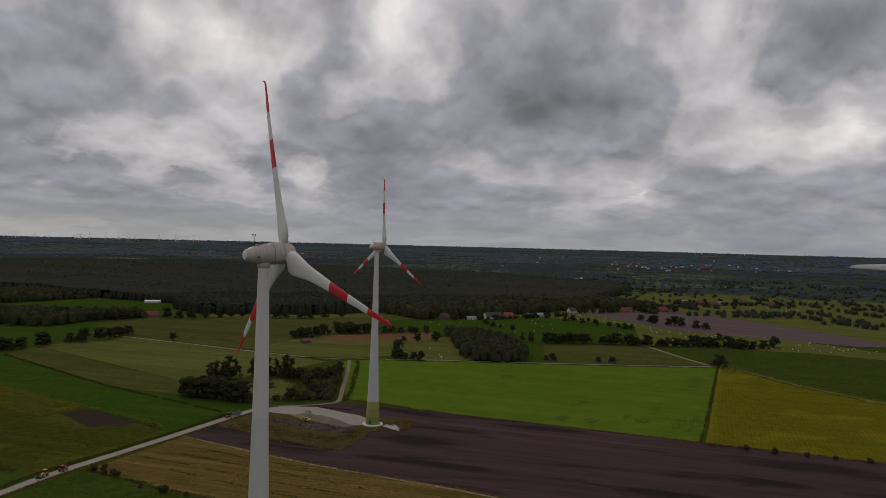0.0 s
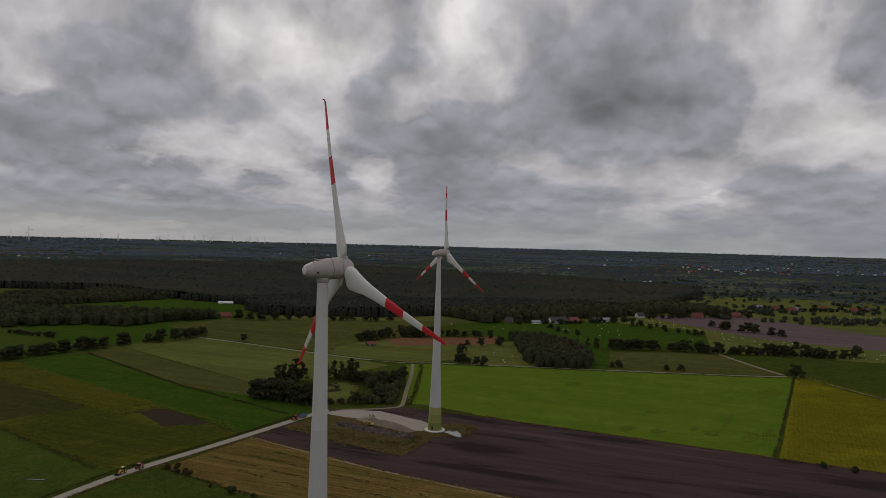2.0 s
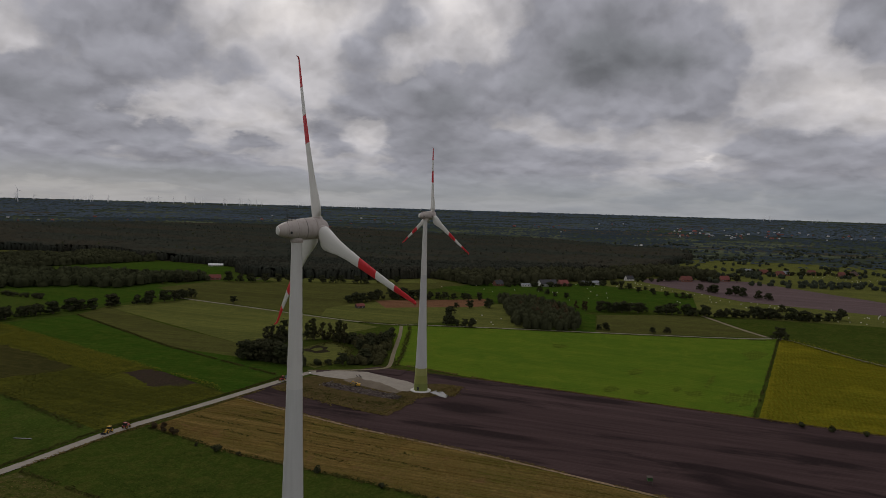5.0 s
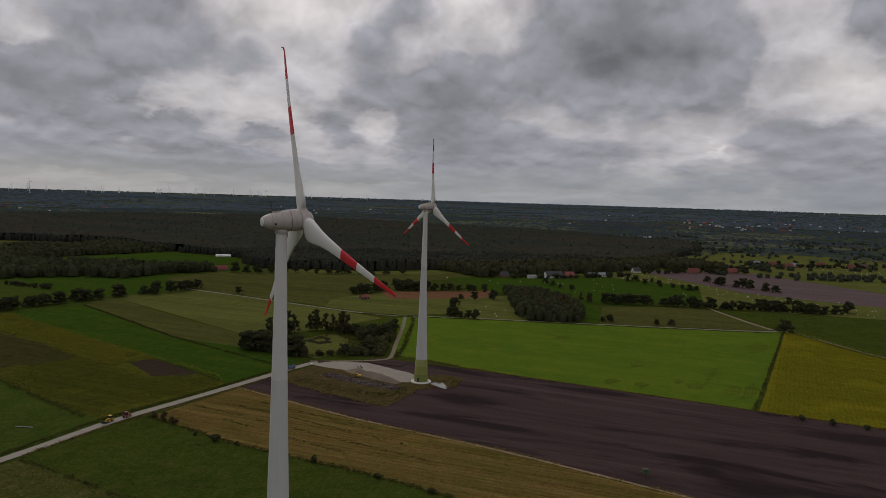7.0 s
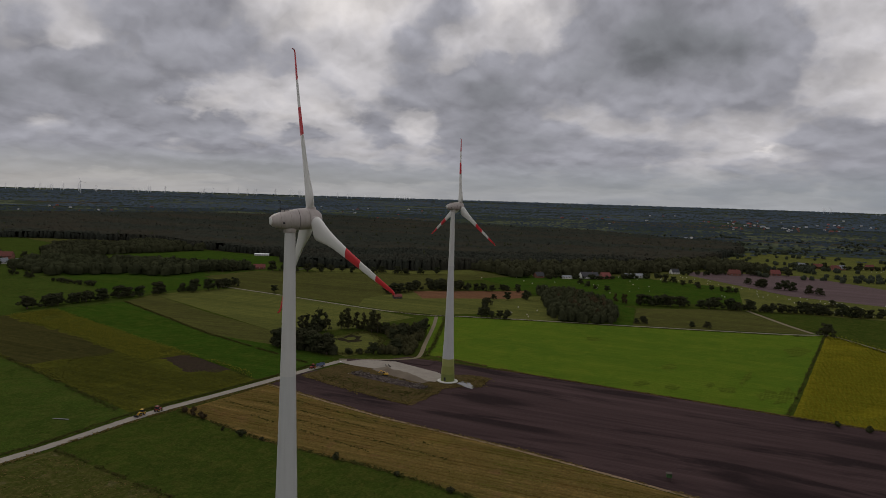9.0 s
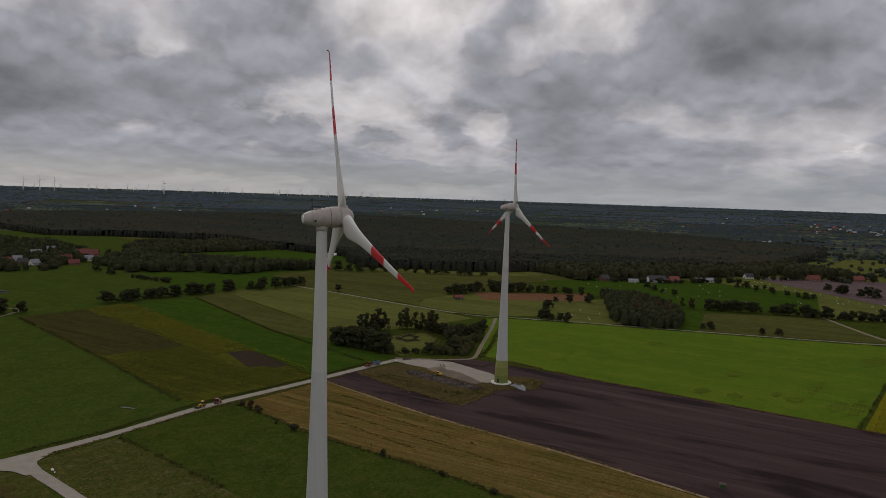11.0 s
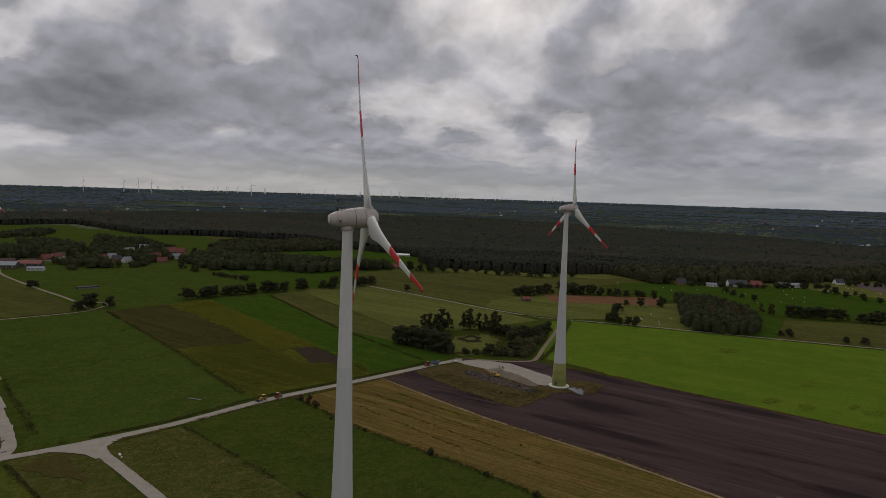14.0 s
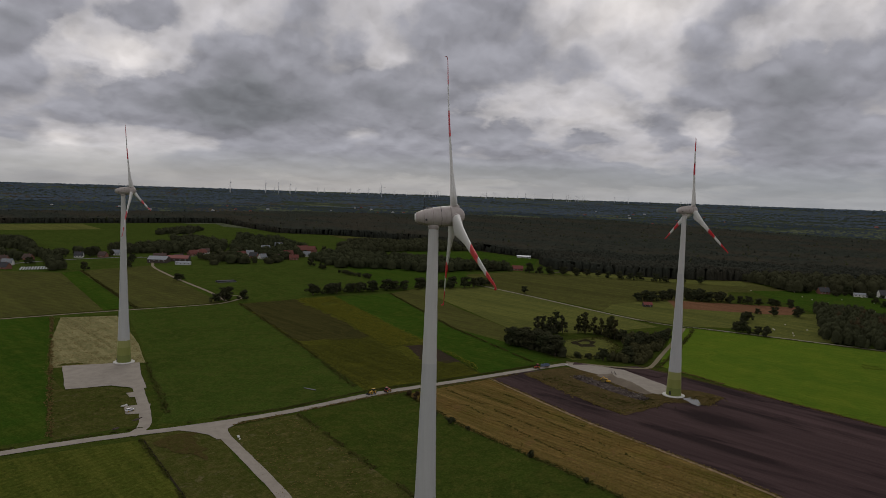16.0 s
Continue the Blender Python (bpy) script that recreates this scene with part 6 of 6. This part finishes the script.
# the digger on the rubble
t = thing("excavator", pose(-11.5, 38.0, 0.75, 0, 0, 110), "small yellow excavator working on the rubble heap", "vehicle")
for sy in (-1, 1):
    boxes("crawler_track", t, RUB, [(-1.7, sy * 1.05 - 0.28, 0.0, 1.7, sy * 1.05 + 0.28, 0.75)], 0.25)
boxes("upper_body", t, YEL, [(-1.8, -1.1, 0.85, 0.6, 1.1, 1.75), (-1.9, -1.1, 1.0, -1.2, 1.1, 1.9)], 0.1)
c = boxes("cab", t, YEL, [(-0.2, 0.1, 1.7, 1.1, 1.1, 2.75)], 0.08)
boxes("cab_glass", c, GLASS, [(-0.1, 0.05, 1.85, 1.15, 1.15, 2.6)], 0.02)
bm = bmesh.new()
tube(bm, (0.6, -0.3, 1.4), (2.6, -0.3, 3.4), 0.24, 0.2, 8)
part("boom", bm, YEL, t)
bm = bmesh.new()
tube(bm, (2.6, -0.3, 3.4), (4.4, -0.3, 1.5), 0.2, 0.14, 8)
part("dipper_arm", bm, YEL, t)
boxes("bucket", t, M["dark_metal"], [(4.0, -0.75, 0.7, 4.7, 0.15, 1.5)], 0.12)
# a parked car and odds and ends on the first pad
t = thing("car", pose(-256.5, 150.5, 0.34, 0, 0, 15), "white estate car parked on the lay-by", "car")
boxes("car_body", t, WHITEP, [(-2.1, -0.85, 0.35, 2.1, 0.85, 0.95)], 0.14)
boxes("car_roof", t, WHITEP, [(-1.9, -0.72, 1.36, 0.7, 0.72, 1.46)], 0.04)
boxes("car_windows", t, GLASS, [(-1.95, -0.75, 0.93, 1.0, 0.75, 1.38)], 0.1)
for sx in (-1.3, 1.3):
    for sy in (-1, 1):
        wheel(t, sx, sy * 0.8, 0.32, 0.22)


def heap(name, label, category, line, width, height, mat, seed, rough=0.3, z=0.45):
    """A long tipped heap with an uneven ridge."""
    vs, fs = [], []
    n, m = 28, 11
    (x0, y0), (x1, y1) = line
    d = Vector((x1 - x0, y1 - y0))
    s = Vector((-d.y, d.x)).normalized()
    for i in range(n + 1):
        f = i / n
        end = min(1.0, 4 * f, 4 * (1 - f)) ** 0.7
        for j in range(m + 1):
            g = 2 * j / m - 1
            p = Vector((x0, y0)) + d * f + s * g * width / 2 * (0.6 + 0.4 * end)
            h = max(0.0, 1 - abs(g) ** 1.3) * height * end * (0.75 + 0.5 * noise.noise(Vector((p.x * 0.15, p.y * 0.15, seed))))
            h += rough * noise.noise(Vector((p.x * 0.7, p.y * 0.7, seed + 3.0))) * (abs(g) < 0.98)
            vs.append((p.x, p.y, z - 0.2 + max(0.0, h)))
    for i in range(n):
        for j in range(m):
            a = i * (m + 1) + j
            fs.append((a, a + m + 1, a + m + 2, a + 1))
    return tagged(mesh_ob(name, vs, fs, mat), label, category)


heap("sand_heap", "long heap of pale sand on the crane pad", "sand heap", ((3, 54), (-10, 10)), 9, 3.6, M["sand"], 1, 0.15)
heap("broken_ground", "dark broken rubble heap beside the sand", "rubble", ((-14, 60), (-22, 4)), 10, 1.2, M["rubble"], 2, 0.9)
heap("soil_mound", "overgrown soil mound at the pad corner", "soil mound", ((-262, 266), (-248, 263)), 4, 1.2, M["rough"], 5, 0.3, 0.2)
rng = random.Random(77)
rv, rf = [], []
for _ in range(900):
    f, g, k = rng.random(), rng.gauss(0, 2.6), rng.uniform(0.15, 0.55) * rng.choice((1, 1, 1.8))
    c = Vector((-14 - 8 * f + g, 60 - 56 * f + rng.gauss(0, 1.0), 0.5 + 0.5 * max(0.0, 1 - abs(g) / 4)))
    i = len(rv)
    for a, z in ((0.3, -0.4), (2.3, -0.3), (4.3, -0.4), (1.2, 0.7), (3.6, 0.6)):
        rv.append(c + Vector((math.cos(a + k * 9), math.sin(a + k * 9), z)) * k * rng.uniform(0.7, 1.2))
    rf += [(i, i + 1, i + 3), (i + 1, i + 2, i + 4), (i + 2, i, i + 3), (i + 1, i + 4, i + 3), (i + 2, i + 3, i + 4)]
M["chunk"] = leaf_mat("broken_chunks", (0.05, 0.038, 0.034), (0.20, 0.175, 0.15), (0.06, 0.045, 0.04))
tagged(mesh_ob("rubble", rv, rf, M["chunk"]), "broken chunks of soil and concrete on the rubble heap", "rubble", kind="stuff")
field("bare_soil", "dark bare soil beside the crane pad", [(9, 80), (16, 84), (22, 63), (36, 42), (40, 28), (28, 27), (27, 50), (18, 74)], M["plough"], "soil", 0.5, 0.36, 3.0)
for k, (x, y, r) in enumerate([(11.5, 50.5, 40), (13.5, 49.5, 38), (12.5, 48.5, 44)]):
    t = thing("steel_beam", pose(x, y, 0.55 + 0.01 * k, 0, 0, r), "rusty steel beam lying on the gravel", "beam", "steel beams")
    boxes("beam", t, M["timber"], [(-3, -0.2, 0, 3, 0.2, 0.08), (-3, -0.05, 0.08, 3, 0.05, 0.36), (-3, -0.2, 0.36, 3, 0.2, 0.44)], 0.0)
for x, y, r, k in [(6, 83, 20, 1.0), (-230.1, 85.6, 70, 0.9), (-256, 160.5, 15, 1.3), (-231, 82.5, 50, 0.5)]:
    bm = bmesh.new()
    box(bm, -1.3, -0.55, 0, 1.3, 0.55, 0.45, 0.12)
    me = bpy.data.meshes.new("concrete_block")
    bm.to_mesh(me)
    bm.free()
    me.materials.append(M["concrete"])
    o = new("concrete_block", me)
    o.matrix_basis = pose(x, y, 0.12, 0, 0, r) @ Matrix.Scale(k, 4)
    tagged(o, "pale concrete block lying beside the road", "concrete block", "loose blocks")
for x, y, r in [(-258.5, 136.0, 40), (-256.0, 137.0, 35), (-270, 129, 15)]:
    o = heap("stone_pile", "small dark heap of stones at the verge", "stones", ((x - 1.6, y - 0.6), (x + 1.6, y + 0.6)), 1.8, 0.8, M["rubble"], 9, 0.4, 0.25)
# the silage clamp and calf hutches of the village farms
t = thing("silage_clamp", pose(-12, 570, 0.02, 0, 0, -8), "low dark silage clamp with concrete walls in the pasture", "silage clamp")
for y0, y1 in ((-5.2, -4.9), (4.9, 5.2)):
    boxes("clamp_wall", t, M["asphalt"], [(-11, y0, 0, 11, y1, 1.2)], 0.05)
bm = bmesh.new()
box(bm, -11, -4.9, 0, 11, 4.9, 1.9, 0.8)
part("cover_sheet", bm, RUB, t, "black plastic cover sheet")
hut = None
for i in range(3):
    for k in range(13):
        m = pose(-181 + 3.1 * k + 3 * i, 786 - 0.5 * k + 11 * i, 0.1, 0, 0, -25)
        if hut is None:
            hut = thing("calf_hutch", m, "small white calf hutch in a farmyard row", "calf hutch", "calf hutches")
            boxes("shell", hut, WHITEP, [(-1.1, -0.7, 0, 1.1, 0.7, 1.35)], 0.3)
            # a thin dark plate stands for the shaded inside of the hutch
            boxes("opening_shade", hut, M["dark_metal"], [(1.05, -0.4, 0.05, 1.13, 0.4, 0.95)], 0.0)
        else:
            copy_thing(hut, m)
# the green raised hide on the field edge
t = thing("hunting_hide", pose(-92.8, -144.1, 0.05, 0, 0, 20), "green timber hunting hide on legs at the field edge", "hunting hide")
HG = plain("hide_green", (0.04, 0.09, 0.03), 0.8)
for sx in (-0.8, 0.8):
    for sy in (-0.8, 0.8):
        bm = bmesh.new()
        tube(bm, (sx * 1.25, sy * 1.25, -0.1), (sx, sy, 1.9), 0.08, 0.07)
        part("leg", bm, M["timber"], t)
boxes("cabin", t, HG, [(-1.0, -1.0, 1.8, 1.0, 1.0, 2.6), (-1.0, -1.0, 3.1, 1.0, 1.0, 3.3), (-1.0, -1.0, 2.5, -0.85, 1.0, 3.2), (0.85, -1.0, 2.5, 1.0, 1.0, 3.2)], 0.0)
boxes("hide_roof", t, M["timber"], [(-1.2, -1.2, 3.3, 1.2, 1.2, 3.42)], 0.03)
# water: the pasture pool, the wet patch by the turbine and the pond in the wood
wm = Mat("still_water", 0.06, spec=0.5)
wm.bump(wm.noise(0.8, 3), 0.15, 0.02)
M["water"] = wm.done((0.02, 0.022, 0.02))
field("water", "narrow pool of still water in the pasture", [(-163.2, 128), (-162.4, 129), (-163.6, 133), (-165.2, 137), (-165.9, 136.5), (-164.4, 132)], M["water"], "water", 0.3, 0.36, 1.5)
field("water", "shallow puddle beside the turbine foundation", [(-3, -7), (3, -8.5), (4, -12), (0, -15), (-3, -19), (-9, -21), (-8, -16), (-5, -12)], M["water"], "water", 1.4, 0.36, 0.8)
field("pond", "dark overgrown pond inside the small wood", [(60, 112), (64, 122), (72, 129), (78, 126), (88, 124), (86, 116), (76, 113), (70, 107)], M["forest_soil"], "pond", 5.0, 0.26, 2.0)
field("ditch", "dark narrow ditch in the pasture", [(-265.3, 106), (-264.6, 106), (-273, 39), (-299.2, -40), (-300, -40), (-273.8, 39)], M["forest_soil"], "ditch", 0.15, 0.245, 2.0)
field("reed_island", "green reed island in the middle of the pond", [(68, 117), (71, 122), (77, 123), (81, 120), (78, 116), (73, 114)], M["pale_meadow"], "grass", 1.0, 0.30, 2.0)
field("glade", "yellow-green glade round the pond", [(70, 134), (107, 125), (84, 93), (45, 80), (20, 88), (24, 98), (50, 120)], M["pale_meadow"], "grass", 1.5, 0.235, 4.0)
field("bare_patch", "red-brown trampled ground beside the road", [(-243, 103), (-255, 106), (-262, 100), (-262, 90), (-256, 78), (-252, 70), (-248, 82), (-245, 94)], M["rough_red"], "soil", 5.0, 0.225, 0.7)
# fields beyond the village
field("field", "yellow-green meadow beyond the village", [(-200, 1760), (146, 1757), (131, 1533), (-49, 1541), (-200, 1600)], M["pale_meadow"])
field("field", "yellow-green mown strip beyond the village", [(-330, 1120), (-150, 1130), (-120, 1290), (-330, 1290)], M["maize_ripe"])
field("field", "pale green strip beyond the village", [(-330, 1295), (-120, 1295), (-90, 1490), (-330, 1500)], M["pale_meadow"])
field("field", "green meadow beyond the village", [(-110, 1500), (131, 1533), (161, 1597), (347, 1731), (485, 1712), (400, 1400), (340, 1279), (193, 1166), (100, 1050), (-60, 1000), (-90, 1200)], M["pasture"])
field("field", "bright clearing in front of the forest", [(425, 805), (590, 752), (578, 592), (497, 532), (412, 525), (376, 605), (390, 655), (345, 700)], M["lush"])
field("field", "brownish clearing inside the forest", [(551, 1222), (600, 1124), (646, 974), (540, 951), (486, 1004)], M["brown_meadow"])
field("field", "strip of grass in front of the forest", [(430, 400), (470, 460), (500, 405), (540, 310), (615, 245), (560, 210), (500, 290)], M["pale_meadow"])
# the lone turbine whose blade reaches into the view
turbine(-249.2, -232.7, -33, 30, "tall pale wind turbine with plain white blades beside the stubble", plain_blades=True)
